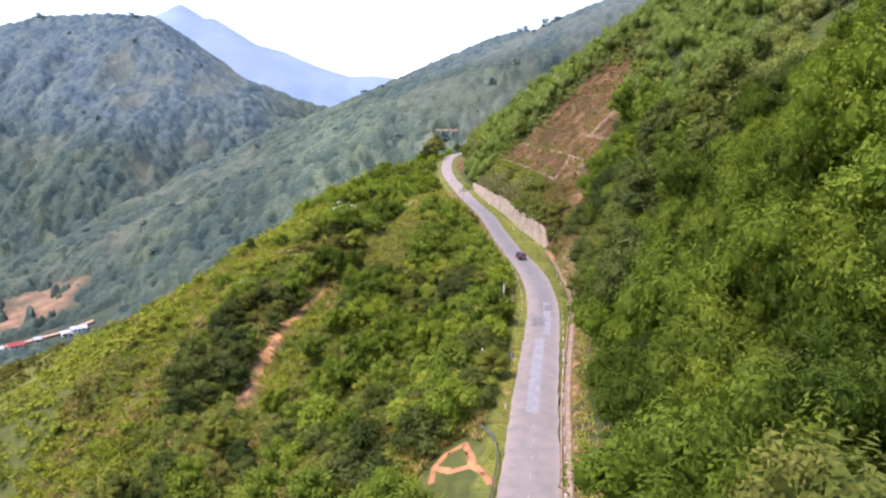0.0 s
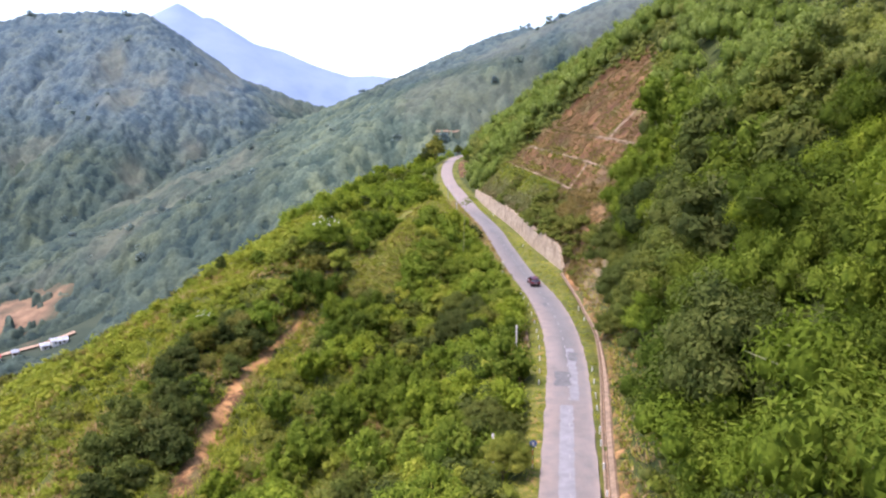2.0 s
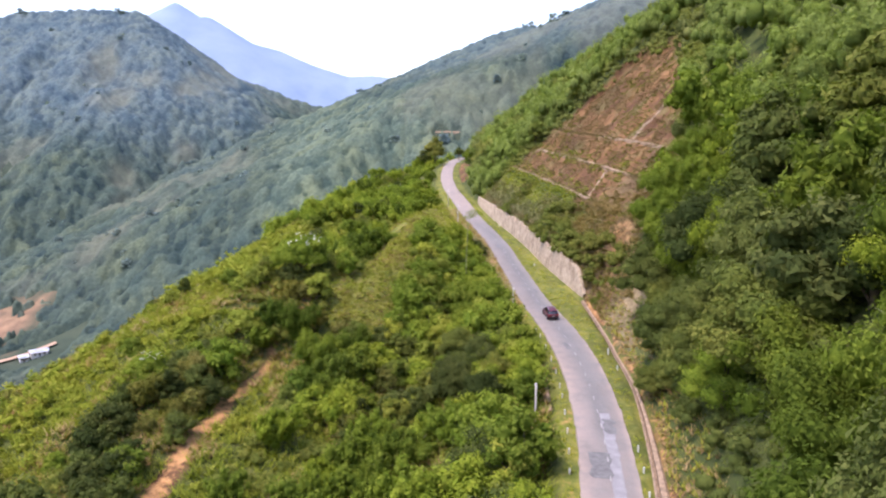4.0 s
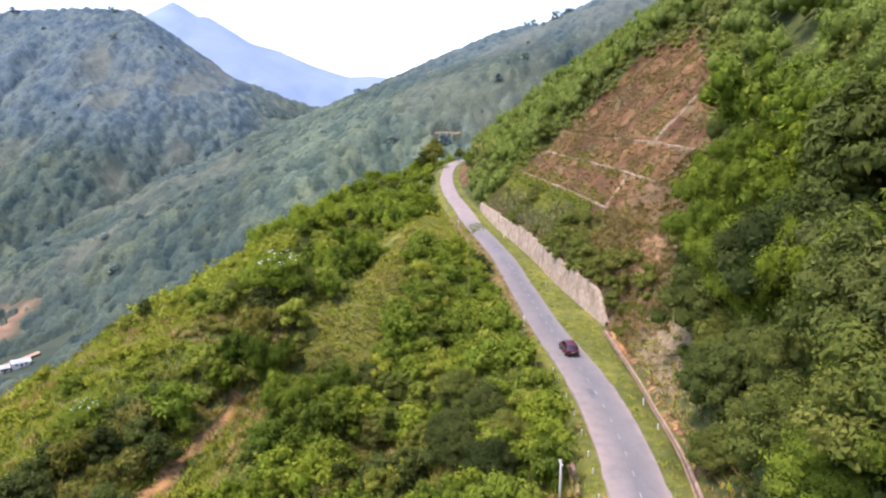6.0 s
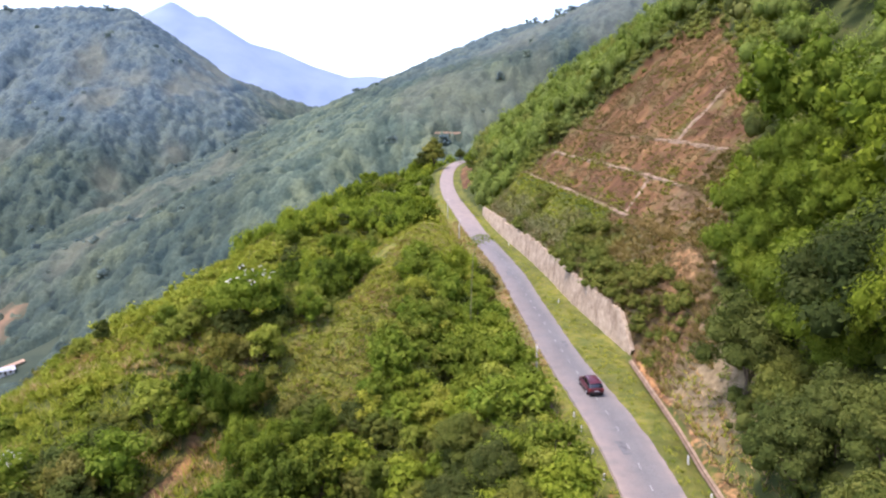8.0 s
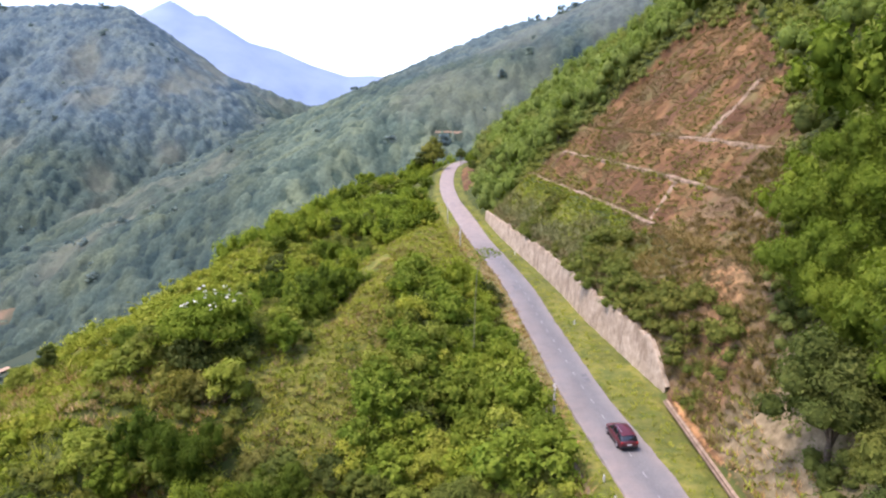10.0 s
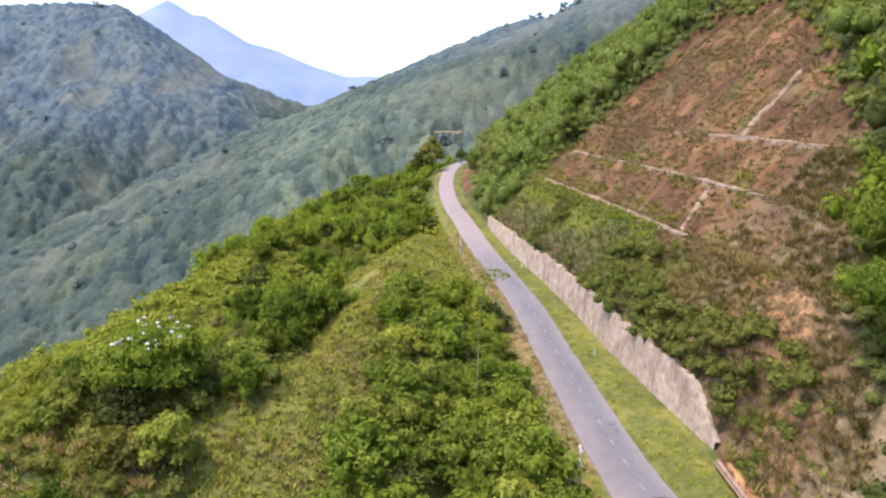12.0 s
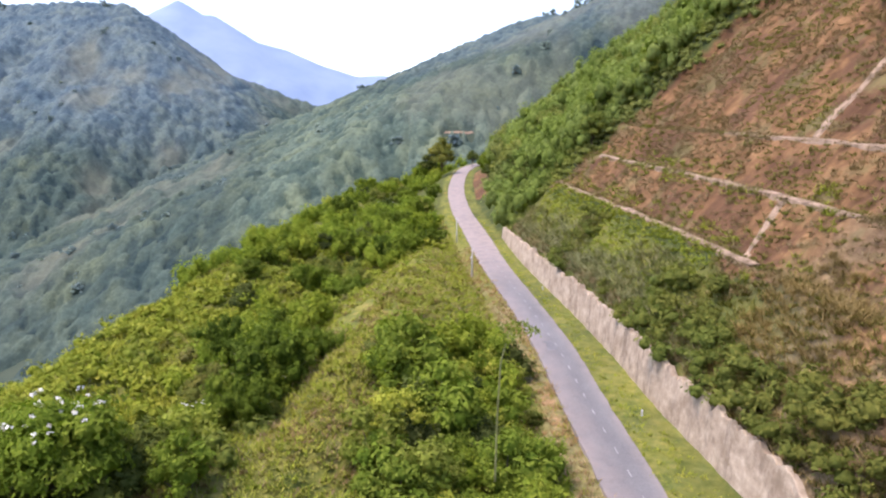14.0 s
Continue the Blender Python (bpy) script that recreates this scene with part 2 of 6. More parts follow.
def canopy_mat():
    """Closed woodland seen from afar: each crown its own green, with blue haze painted in on the upper western side,
    drier in the clearings.
    """
    m, t, p = shader("closed_canopy", 0.85, 0.05)
    fac = {}
    for nm in ("tone", "cell", "open"):
        a = t.nodes.new("ShaderNodeAttribute")
        a.attribute_name = nm
        fac[nm] = a.outputs["Fac"]
    fine, broad = noise_tex(t, 0.38, 6, 0.72), noise_tex(t, 0.032, 5, 0.65)
    # distance haze is painted into these greens, bluest in the last
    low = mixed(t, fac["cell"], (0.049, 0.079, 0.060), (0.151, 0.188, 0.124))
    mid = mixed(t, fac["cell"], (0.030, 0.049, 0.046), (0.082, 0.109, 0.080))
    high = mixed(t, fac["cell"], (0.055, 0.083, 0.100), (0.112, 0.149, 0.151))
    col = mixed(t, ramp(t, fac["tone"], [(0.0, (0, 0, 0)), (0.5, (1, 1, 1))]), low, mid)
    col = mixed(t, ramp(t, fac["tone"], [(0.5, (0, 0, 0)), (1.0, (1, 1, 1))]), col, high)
    col = mixed(t, 1.0, col, ramp(t, broad, [(0.36, (0.74, 0.82, 0.90)), (0.5, (1, 1, 1)), (0.66, (1.24, 1.14, 0.98))]), "MULTIPLY")
    col = mixed(t, 1.0, col, ramp(t, fine, [(0.3, (0.58, 0.62, 0.66)), (0.7, (1.26, 1.27, 1.22))]), "MULTIPLY")
    col = mixed(t, fac["open"], col, mixed(t, fine, (0.098, 0.118, 0.082), (0.205, 0.190, 0.130)))
    t.links.new(col, p.inputs["Base Color"])
    bump(t, p, fine, 0.9, 1.6)
    return m


M_CANOPY = canopy_mat()
M_ASPHALT = asphalt_mat()
M_WALL = wall_mat()
M_SOIL = plain("orange_soil", (0.34, 0.165, 0.075), 0.95, 0.05, 0, 0.8, 0.35)
M_DIRT = plain("pale_dirt", (0.36, 0.25, 0.17), 0.95, 0.05, 0, 0.9, 0.3)


# ---- mesh helpers ----
def mesh_np(name, verts, faces, mats, smooth=False, idx=None):
    """A mesh from arrays: verts (n, 3), faces (m, 3 or 4)."""
    me = bpy.data.meshes.new(name)
    verts, faces = np.asarray(verts, np.float32), np.asarray(faces, np.int32)
    k = faces.shape[1]
    me.vertices.add(len(verts))
    me.vertices.foreach_set("co", verts.ravel())
    me.loops.add(faces.size)
    me.loops.foreach_set("vertex_index", faces.ravel())
    me.polygons.add(len(faces))
    me.polygons.foreach_set("loop_start", np.arange(0, faces.size, k, dtype=np.int32))
    me.polygons.foreach_set("use_smooth", np.full(len(faces), smooth))
    for m in mats:
        me.materials.append(m)
    if idx is not None:
        me.polygons.foreach_set("material_index", np.asarray(idx, np.int32))
    me.update(calc_edges=True)
    return me


def part(name, bm, material, parent=None, label="", smooth=False):
    me = bpy.data.meshes.new(name)
    bm.normal_update()
    bm.to_mesh(me)
    bm.free()
    me.materials.append(material)
    if smooth:
        me.polygons.foreach_set("use_smooth", [True] * len(me.polygons))
    ob = new(name, me)
    ob.parent = parent
    return tagged(ob, label)


def bm_box(bm, lo, hi, bevel=0.0):
    r = bmesh.ops.create_cube(bm, size=1.0)
    vs = r["verts"]
    for v in vs:
        v.co = Vector([lo[i] + (v.co[i] + 0.5) * (hi[i] - lo[i]) for i in range(3)])
    if bevel:
        es = list({e for v in vs for e in v.link_edges})
        bmesh.ops.bevel(bm, geom=es, offset=bevel, segments=2, affect="EDGES")


def bm_tube(bm, pts, radii, sides=8, cap=True):
    """A tapered tube along points."""
    rings = []
    for i, p in enumerate(pts):
        p = Vector(p)
        d = (Vector(pts[min(i + 1, len(pts) - 1)]) - Vector(pts[max(i - 1, 0)])).normalized()
        a = d.orthogonal().normalized()
        b = d.cross(a)
        rings.append([bm.verts.new(p + radii[i] * (math.cos(6.2832 * k / sides) * a + math.sin(6.2832 * k / sides) * b)) for k in range(sides)])
    for r0, r1 in zip(rings, rings[1:]):
        for k in range(sides):
            bm.faces.new((r0[k], r0[(k + 1) % sides], r1[(k + 1) % sides], r1[k]))
    if cap:
        bm.faces.new(rings[0][::-1])
        bm.faces.new(rings[-1])


# ---- the lie of the land ----
TABLE = np.random.default_rng(11).random((256, 256))


def vnoise(x, y):
    xi, yi = np.floor(x).astype(int), np.floor(y).astype(int)
    fx, fy = x - xi, y - yi
    fx, fy = fx * fx * (3 - 2 * fx), fy * fy * (3 - 2 * fy)
    a, b = TABLE[xi % 256, yi % 256], TABLE[(xi + 1) % 256, yi % 256]
    c, d = TABLE[xi % 256, (yi + 1) % 256], TABLE[(xi + 1) % 256, (yi + 1) % 256]
    return (a + (b - a) * fx) * (1 - fy) + (c + (d - c) * fx) * fy - 0.5


def fbm(x, y, size, octaves=4):
    out, amp, f = 0.0, 1.0, 1.0 / size
    for k in range(octaves):
        out = out + amp * vnoise(x * f + 17.3 * k, y * f - 9.1 * k)
        amp, f = amp * 0.5, f * 2.03
    return out


# road centreline: x, y, z
ROAD = [(-31, -160, -1.5), (-12, -55, -0.6), (0.3, 14, -0.1), (7.4, 54, 0), (11.1, 76.5, 0.1), (14.9, 98, 0.4), (16.9, 110, 0.7), (18.3, 122, 1.1), (18.9, 133, 1.5),
        (18.6, 145, 2.1), (17.7, 155, 2.6), (16.7, 165, 3.2), (15.9, 177, 4.0), (15.1, 188, 4.7), (14.3, 202, 5.6), (12.9, 216, 6.4), (11.3, 229, 7.1), (8.7, 250, 8.1),
        (6.0, 281, 9.6), (3.6, 304, 11.0), (2.3, 327, 12.4), (1.9, 346, 13.5), (2.2, 368, 14.9), (3.6, 395, 16.5), (7.0, 420, 18.0), (15, 442, 19.2), (32, 462, 20.5),
        (62, 478, 22), (130, 500, 25), (260, 540, 32), (500, 600, 45)]
cp = np.array(ROAD)
seg = []
for i in range(len(cp) - 1):
    p0, p1, p2, p3 = cp[max(i - 1, 0)], cp[i], cp[i + 1], cp[min(i + 2, len(cp) - 1)]
    n = max(3, int(np.linalg.norm(p2 - p1) / 1.5))
    q = np.linspace(0, 1, n, endpoint=False)[:, None]
    m1, m2 = (p2 - p0) / 2, (p3 - p1) / 2
    seg.append((2 * q**3 - 3 * q**2 + 1) * p1 + (q**3 - 2 * q**2 + q) * m1 + (-2 * q**3 + 3 * q**2) * p2 + (q**3 - q**2) * m2)
LINE = np.concatenate(seg)
TAN = np.gradient(LINE[:, :2], axis=0)
TAN /= np.linalg.norm(TAN, axis=1)[:, None]
SIDE = np.stack([TAN[:, 1], -TAN[:, 0]], 1)
# foot of the slope beside the road, by the road's y
TOE_Y = [-160, 60, 76, 93, 110, 125, 136, 148, 157, 163, 175, 188, 205, 230, 255, 275, 300]
TOE_D = [3.7, 3.9, 4.1, 4.5, 5.2, 6.0, 6.2, 7.2, 8.2, 8.8, 7.6, 6.6, 5.9, 5.3, 5.2, 5.2, 5.2]
WALL_Y, WALL_H = [162.9, 163, 168, 172, 190, 215, 240, 262, 272, 272.1], [0.0, 0.6, 4.4, 4.6, 4.6, 4.2, 3.6, 3.0, 2.2, 0.0]
NAT_D, NAT_Z = [0, 1.5, 4, 14, 40, 100, 200, 500], [0, 0.5, 3.2, 15.5, 41, 92, 150, 260]
CUT_D = [0, 1.4, 9.6, 12.0, 16.6, 18.8, 23.6, 25.8, 45, 80, 500]
CUT_Z = [0, 0.0, 13.0, 13.2, 18.8, 19.0, 24.6, 24.8, 43, 75, 260]
# crest lines: x, y, z
SPUR = [(0, 285, 6), (-3, 258, 8.0), (-4, 232, 10.0), (-5, 200, 11.2), (-9, 178, 8.8), (-20, 166, 6.5), (-35, 162, 3.2), (-48, 161, -1.5), (-75, 172, -14), (-105, 190, -28), (-150, 215, -52), (-230, 260, -95)]
# the broad shoulder behind the spur, along the road
SHOULDER = [(-48, 161, -1.5), (-51, 200, -0.5), (-49, 250, 1), (-42, 300, 4), (-34, 350, 7), (-28, 400, 9)]
WEST = [(-1500, 900, 220), (-900, 1000, 190), (-645, 1020, 180), (-582, 1020, 195), (-536, 1020, 196), (-479, 1020, 198), (-428, 1020, 195), (-366, 1040, 150), (-298, 1060, 109), (-216, 1080, 76), (-161, 1090, 61), (-115, 1100, 36)]
WEST_SPUR = [(-230, 1060, 72), (-180, 839, 46), (-225, 720, -12), (-240, 620, -70)]
EAST = [(-120, 1000, 65), (-75, 970, 79), (-32, 940, 94), (12, 900, 113), (54, 870, 134), (86, 850, 153), (133, 820, 152), (158, 800, 163), (176, 780, 172), (234, 760, 194), (700, 700, 330), (1500, 600, 400)]
EAST_SPUR = [(-32, 940, 92), (-3, 700, 64), (3, 560, 34), (8, 480, 18)]
RANGE = [(-1500, 1850, 300), (-1000, 1980, 318), (-917, 2000, 332), (-860, 2000, 343), (-800, 2000, 351), (-778, 2000, 372), (-747, 2000, 395), (-714, 2000, 364), (-686, 2000, 354), (-658, 2000, 357), (-620, 2000, 320), (-557, 2000, 290), (-461, 2000, 265), (-365, 2000, 224), (-268, 2000, 194), (-202, 2000, 197), (-137, 2000, 189), (-69, 2000, 170), (150, 2050, 110), (600, 2100, 250), (1600, 2000, 350)]


def crest(x, y, pts, fall, soft=6.0):
    """Height of a ridge: its crest less the fall over the distance from it."""
    best = np.full(x.shape, -1e9)
    for (ax, ay, az_), (bx, by, bz) in zip(pts, pts[1:]):
        dx, dy = bx - ax, by - ay
        k = np.clip(((x - ax) * dx + (y - ay) * dy) / (dx * dx + dy * dy), 0, 1)
        d = np.hypot(x - ax - k * dx, y - ay - k * dy)
        best = np.maximum(best, az_ + k * (bz - az_) - fall * (np.sqrt(d * d + soft * soft) - soft))
    return best


def smax(a, b, k):
    h = np.clip(0.5 + 0.5 * (a - b) / k, 0, 1)
    return b + (a - b) * h + k * h * (1 - h)


def along(x, y):
    """Nearest station on the road: index and signed offset (right of the road positive)."""
    idx, off = np.empty(x.shape, int), np.empty(x.shape)
    for a in range(0, x.size, 20000):
        xx, yy = x[a:a + 20000, None], y[a:a + 20000, None]
        d2 = (xx - LINE[None, :, 0]) ** 2 + (yy - LINE[None, :, 1]) ** 2
        i = d2.argmin(1)
        idx[a:a + 20000] = i
        ex, ey = xx[:, 0] - LINE[i, 0], yy[:, 0] - LINE[i, 1]
        sgn = np.sign(ex * SIDE[i, 0] + ey * SIDE[i, 1])
        off[a:a + 20000] = sgn * np.sqrt(d2[np.arange(len(i)), i])
    return idx, off


def smooth(a, b, v):
    k = np.clip((v - a) / (b - a), 0, 1)
    return k * k * (3 - 2 * k)


def cut_zone(d, yr, x, y):
    """1 inside the excavated slope, 0 in the natural one."""
    e = 3.5 * fbm(x, y, 9)
    near = 150 + 70 * (np.maximum(d, 0) / 45) ** 1.5 + e
    far = 268 - 0.12 * np.maximum(d, 0) + e
    return smooth(-2, 2, yr - near) * smooth(-2, 2, far - yr) * smooth(58, 50, d + e) * (d > 0)


def land(x, y):
    """Ground height with what is known of the place: z, offset from the foot, road y, cut mask, side."""
    x, y = np.asarray(x, float).ravel(), np.asarray(y, float).ravel()
    idx, u = along(x, y)
    yr, cz = LINE[idx, 1], LINE[idx, 2]
    toe = np.interp(yr, TOE_Y, TOE_D)
    dr, dl = u - toe, -u - 4.2
    hw = np.interp(yr, WALL_Y, WALL_H)
    zone = cut_zone(dr, yr, x, y)
    rough = fbm(x, y, 14, 5)
    nat = np.interp(dr, NAT_D, NAT_Z) * (1 - 0.22 * smooth(262, 310, yr)) + 3.0 * rough * smooth(2, 12, dr) + 10 * fbm(x, y, 70, 3) * smooth(25, 90, dr)
    cut = np.interp(dr, CUT_D, CUT_Z)
    cut = cut + ((hw - 0.3) * smooth(0.7, 1.3, dr)) * np.clip(1 - (dr - 1.9) / 8.0, 0, 1) + (1.1 * fbm(x, y, 4.5, 5) + 1.0 * fbm(yr + 0.25 * dr, 0.12 * dr, 2.6, 2)) * smooth(2, 4, dr) * np.clip(np.min([np.abs(dr - b) for b in (10.6, 17.6, 24.6)], axis=0) / 2.6 - 0.4, 0.03, 1)
    right = cz + nat * (1 - zone) + cut * zone
    right = np.where(dr < 0, cz - 0.10, right)
    # ridge above the right-hand road stays inside the valley's near side
    base = cz - 0.45 * np.maximum(dl, 0) - 0.45 * np.maximum(dl - 55, 0) * smooth(200, 270, y)
    inner = x > np.interp(y, [p[1] for p in SHOULDER], [p[0] for p in SHOULDER])
    left = smax(base, crest(x, y, SPUR, 0.72, 4.0), 3.0)
    left = smax(left, crest(x, y, SHOULDER, np.where(inner, 0.15, 0.72), 4.0), 3.0)
    left = left + (2.6 * rough + 1.2 * fbm(x, y, 5, 3)) * smooth(1, 14, dl) + 9 * fbm(x, y, 60, 3) * smooth(60, 140, dl)
    left = np.minimum(left, cz - 0.1 + 0.75 * np.maximum(dl, 0))
    left = np.where(dl < 0, cz - 0.10, left)
    z = np.where(u > 0, right, left)
    far = np.maximum(z, -107 + 4 * fbm(x, y, 60, 3))
    big = 26 * fbm(x, y, 170, 5)
    gully = 1 - np.abs(2.4 * fbm(x * 1.7, y * 0.6, 110, 4))
    wc = crest(x, y, WEST, 0.70, 12)
    below = np.clip(np.interp(x, [p[0] for p in WEST], [p[2] for p in WEST]) - wc, 0, 200) / 60
    west = wc + (big * 1.0 - 20 * gully) * smooth(0.1, 1.6, below)
    west = smax(west, crest(x, y, WEST_SPUR, 0.62, 10) - 24 + 0.9 * big, 22)
    east = smax(crest(x, y, EAST, 0.44, 12), crest(x, y, EAST_SPUR, 0.44, 8), 18) + (big * 0.9 - 7 * gully) * smooth(0, 60, np.interp(x, [p[0] for p in EAST], [p[2] for p in EAST]) - crest(x, y, EAST, 0.44, 12)) - 5
    rc = crest(x, y, RANGE, 0.62, 6)
    rng = rc + (0.8 * big - 12 * gully) * smooth(20, 120, np.interp(x, [p[0] for p in RANGE], [p[2] for p in RANGE]) - rc)
    away = smooth(30, 140, np.abs(u) - 10) * smooth(420, 560, y)
    far = np.where(y > 420, far + (np.maximum(far, east) - far) * away, far)
    far = np.maximum(far, west)
    far = np.maximum(far, np.where(y > 1250, rng, -1e3))
    inside = np.abs(u) < 40
    z = np.where(inside, np.where(y > 420, far, z), far)
    return z, dr, dl, yr, zone, u


def spread(stops):
    """Grid lines from (start, step) pairs; the last gives the end."""
    out = []
    for (a, s), (b, _) in zip(stops, stops[1:]):
        out.append(np.linspace(a, b, max(1, int(round((b - a) / s))), endpoint=False))
    return np.concatenate(out + [[stops[-1][0]]])


GX = spread([(-2400, 60), (-900, 14), (-300, 9), (-110, 3.0), (-45, 1.4), (-2, 0.85), (42, 1.2), (75, 3), (130, 10), (400, 40), (2400, 1)])
GY = spread([(-500, 50), (-60, 10), (20, 2.0), (50, 1.15), (280, 1.8), (400, 3.0), (480, 9), (1150, 14), (1400, 40), (2600, 1)])
XX, YY = np.meshgrid(GX, GY)
gz, g_dr, g_dl, g_yr, g_zone, g_u = land(XX, YY)
nx, ny = len(GX), len(GY)
ii = (np.arange(ny - 1)[:, None] * nx + np.arange(nx - 1)[None, :]).ravel()
quads = np.stack([ii, ii + 1, ii + nx + 1, ii + nx], 1)
# the drains are sunk into the ground
right_drain = np.interp(g_yr, TOE_Y, TOE_D) - 0.6
sunk = (np.abs(g_u - right_drain) < 0.55) & (g_yr < 163) | (np.abs(g_u + 5.4) < 0.75) & (g_yr > 118) & (g_yr < 166)
gz = gz - 0.75 * sunk
under_road = np.abs(g_u) < 2.5
gz = gz - 0.25 * under_road
cxm, cym = XX.ravel()[quads].mean(1), YY.ravel()[quads].mean(1)
qz = gz[quads].mean(1)
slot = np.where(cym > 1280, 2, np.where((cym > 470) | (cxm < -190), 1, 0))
# haze-coloured ground starts at a height, west of a bearing from the origin
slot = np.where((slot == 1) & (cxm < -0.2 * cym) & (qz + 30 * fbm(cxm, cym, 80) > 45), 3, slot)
g_me = mesh_np("ground", np.stack([XX.ravel(), YY.ravel(), gz], 1), quads, [M_GROUND, M_MID, M_RANGE_HAZE, M_HIGH_HAZE], True, slot)
xr, yr_ = XX.ravel(), YY.ravel()
# bare earth and turf: where the slope is dug, where it slid, and the verges
streak = lambda ax, ay, bx, by, w: np.exp(-(((xr - ax) * (by - ay) - (yr_ - ay) * (bx - ax)) / np.hypot(bx - ax, by - ay) / w) ** 2) * (((xr - ax) * (bx - ax) + (yr_ - ay) * (by - ay)) > 0) * (((xr - bx) * (ax - bx) + (yr_ - by) * (ay - by)) > 0)
slip_x = np.interp(yr_, [154, 160, 172, 184], [28, 30.5, 33.5, 38.5])
fresh = np.exp(-((xr - slip_x - 1.5 * fbm(xr, yr_, 6)) / 3.8) ** 2) * smooth(153, 158, yr_) * smooth(188, 180, yr_)
bare = g_zone * (0.62 * smooth(8.4, 10, g_dr + 3 * fbm(xr, yr_, 8)) * smooth(172, 182, g_yr) + 0.30 * smooth(182, 172, g_yr) + 0.15) + 0.5 * g_zone * fresh
bare = bare + 0.55 * np.max([streak(-26, 151, -30, 138, 2.6), streak(-30, 139, -32, 118, 2.6), streak(-32, 119, -31.5, 97, 2.6)], axis=0)  + 0.3 * np.exp(-((xr + 5) ** 2 + (yr_ - 200) ** 2) / 40)
for sx, sy, sr in ((-300, 489, 17), (-284, 479, 12), (-307, 464, 11), (-318, 480, 10)):
    bare = bare + 0.95 * np.exp(-(((xr - sx) / sr) ** 2 + ((yr_ - sy) / sr / 1.3) ** 2) * np.maximum(0.35, 1 + 2.0 * fbm(xr, yr_, 8, 3)))
bare = bare + 0.35 * ((g_u > 0) & (g_dr > -0.3) & (g_dr < 1.6) & (g_yr < 163))
bare = bare + 0.75 * (g_u > 0) * smooth(0.2, 0.8, g_dr) * smooth(7.5, 5.5, g_dr + 3 * fbm(xr, yr_, 8)) * smooth(318, 332, g_yr) * smooth(410, 395, g_yr)
verge = ((g_dr < 0.2) & (g_u > 0)) | ((g_dl < 0.6) & (g_u < 0))
hill = smooth(40, 12, g_dl) * (g_u < 0) * smooth(140, 160, yr_) * smooth(330, 280, yr_)
crown_turf = np.exp(-(((xr + 12.5) / 7) ** 2 + ((yr_ - 161.5) / 6.5) ** 2))
turf = np.clip((0.66 + 0.7 * fbm(xr, yr_, 5, 3)) * verge + 0.9 * crown_turf + 0.75 * hill + 0.2 * (g_u < 0) + 0.6 * (g_u < 0) * smooth(-24, -34, xr) * smooth(150, 180, yr_) + 0.6 * g_zone * smooth(9, 7, g_dr) * smooth(172, 182, g_yr), 0, 1)
ochre = (0.50 + 0.5 * fbm(xr, yr_, 9)) * np.max([streak(-26.3, 150, -30, 138, 1.6), streak(-30, 139, -32, 118, 1.6), streak(-32, 119, -31.5, 98, 1.6)], axis=0) + 0.10 * g_zone * smooth(178, 166, g_yr) * smooth(20, 8, g_dr) + 0.26 * g_zone * fresh + 0.30 * streak(-12.5, 200, -7.5, 206.5, 0.9) + 0.34 * np.exp(-((xr + 5) ** 2 + (yr_ - 201) ** 2) / 10) + 0.30 * np.exp(-((xr + 0.5) ** 2 + (yr_ - 214) ** 2) / 8) + 0.42 * np.exp(-((xr + 8) ** 2 / 2 + (yr_ - 158) ** 2) / 5) + 0.36 * np.exp(-((xr + 12.8) ** 2 + (yr_ - 164) ** 2) / 4)
straw_edge = 0.5 * (g_u < -2.5) * (g_u > -5.2 + 2 * fbm(xr, yr_, 5)) * smooth(158, 168, g_yr) * smooth(240, 225, g_yr)
ochre = ochre + 0.16 * ((g_u < 0) & (g_dl < 1.5) & (g_u < -2.6) & (g_yr > 158) & (g_yr < 215) & (fbm(xr, yr_, 6) > 0.0))
ochre = ochre + 0.32 * ((g_u > 0) & (g_dr > -0.35) & (g_dr < 1.1) & (g_yr < 160)) + 0.3 * ((g_u < 0) & (np.abs(g_dl + 0.6) < 0.8) & (fbm(xr, yr_, 9) > 0.12))
near_end = g_zone * smooth(190, 178, g_yr) + smooth(25, 28, xr) * smooth(134, 140, yr_) * smooth(178, 172, yr_) * (g_dr < 20)
straw = np.maximum(straw_edge, 0.95 * np.clip(near_end, 0, 1) * (g_u > 0) * (g_dr > 0.5) * (1 - 0.9 * fresh) * smooth(-0.6, -0.1, fbm(xr, yr_, 7)))
for nm, arr in (("bare", bare), ("turf", turf), ("ochre", ochre), ("straw", straw)):
    a = g_me.attributes.new(nm, "FLOAT", "POINT")
    a.data.foreach_set("value", np.clip(arr, 0, 1).astype(np.float32))
ground = tagged(new("ground", g_me), "steep green hillsides and valley ground with bare reddish earth cuts", "ground", "", "structure")


def height(x, y):
    return land(np.array([x]), np.array([y]))[0][0]


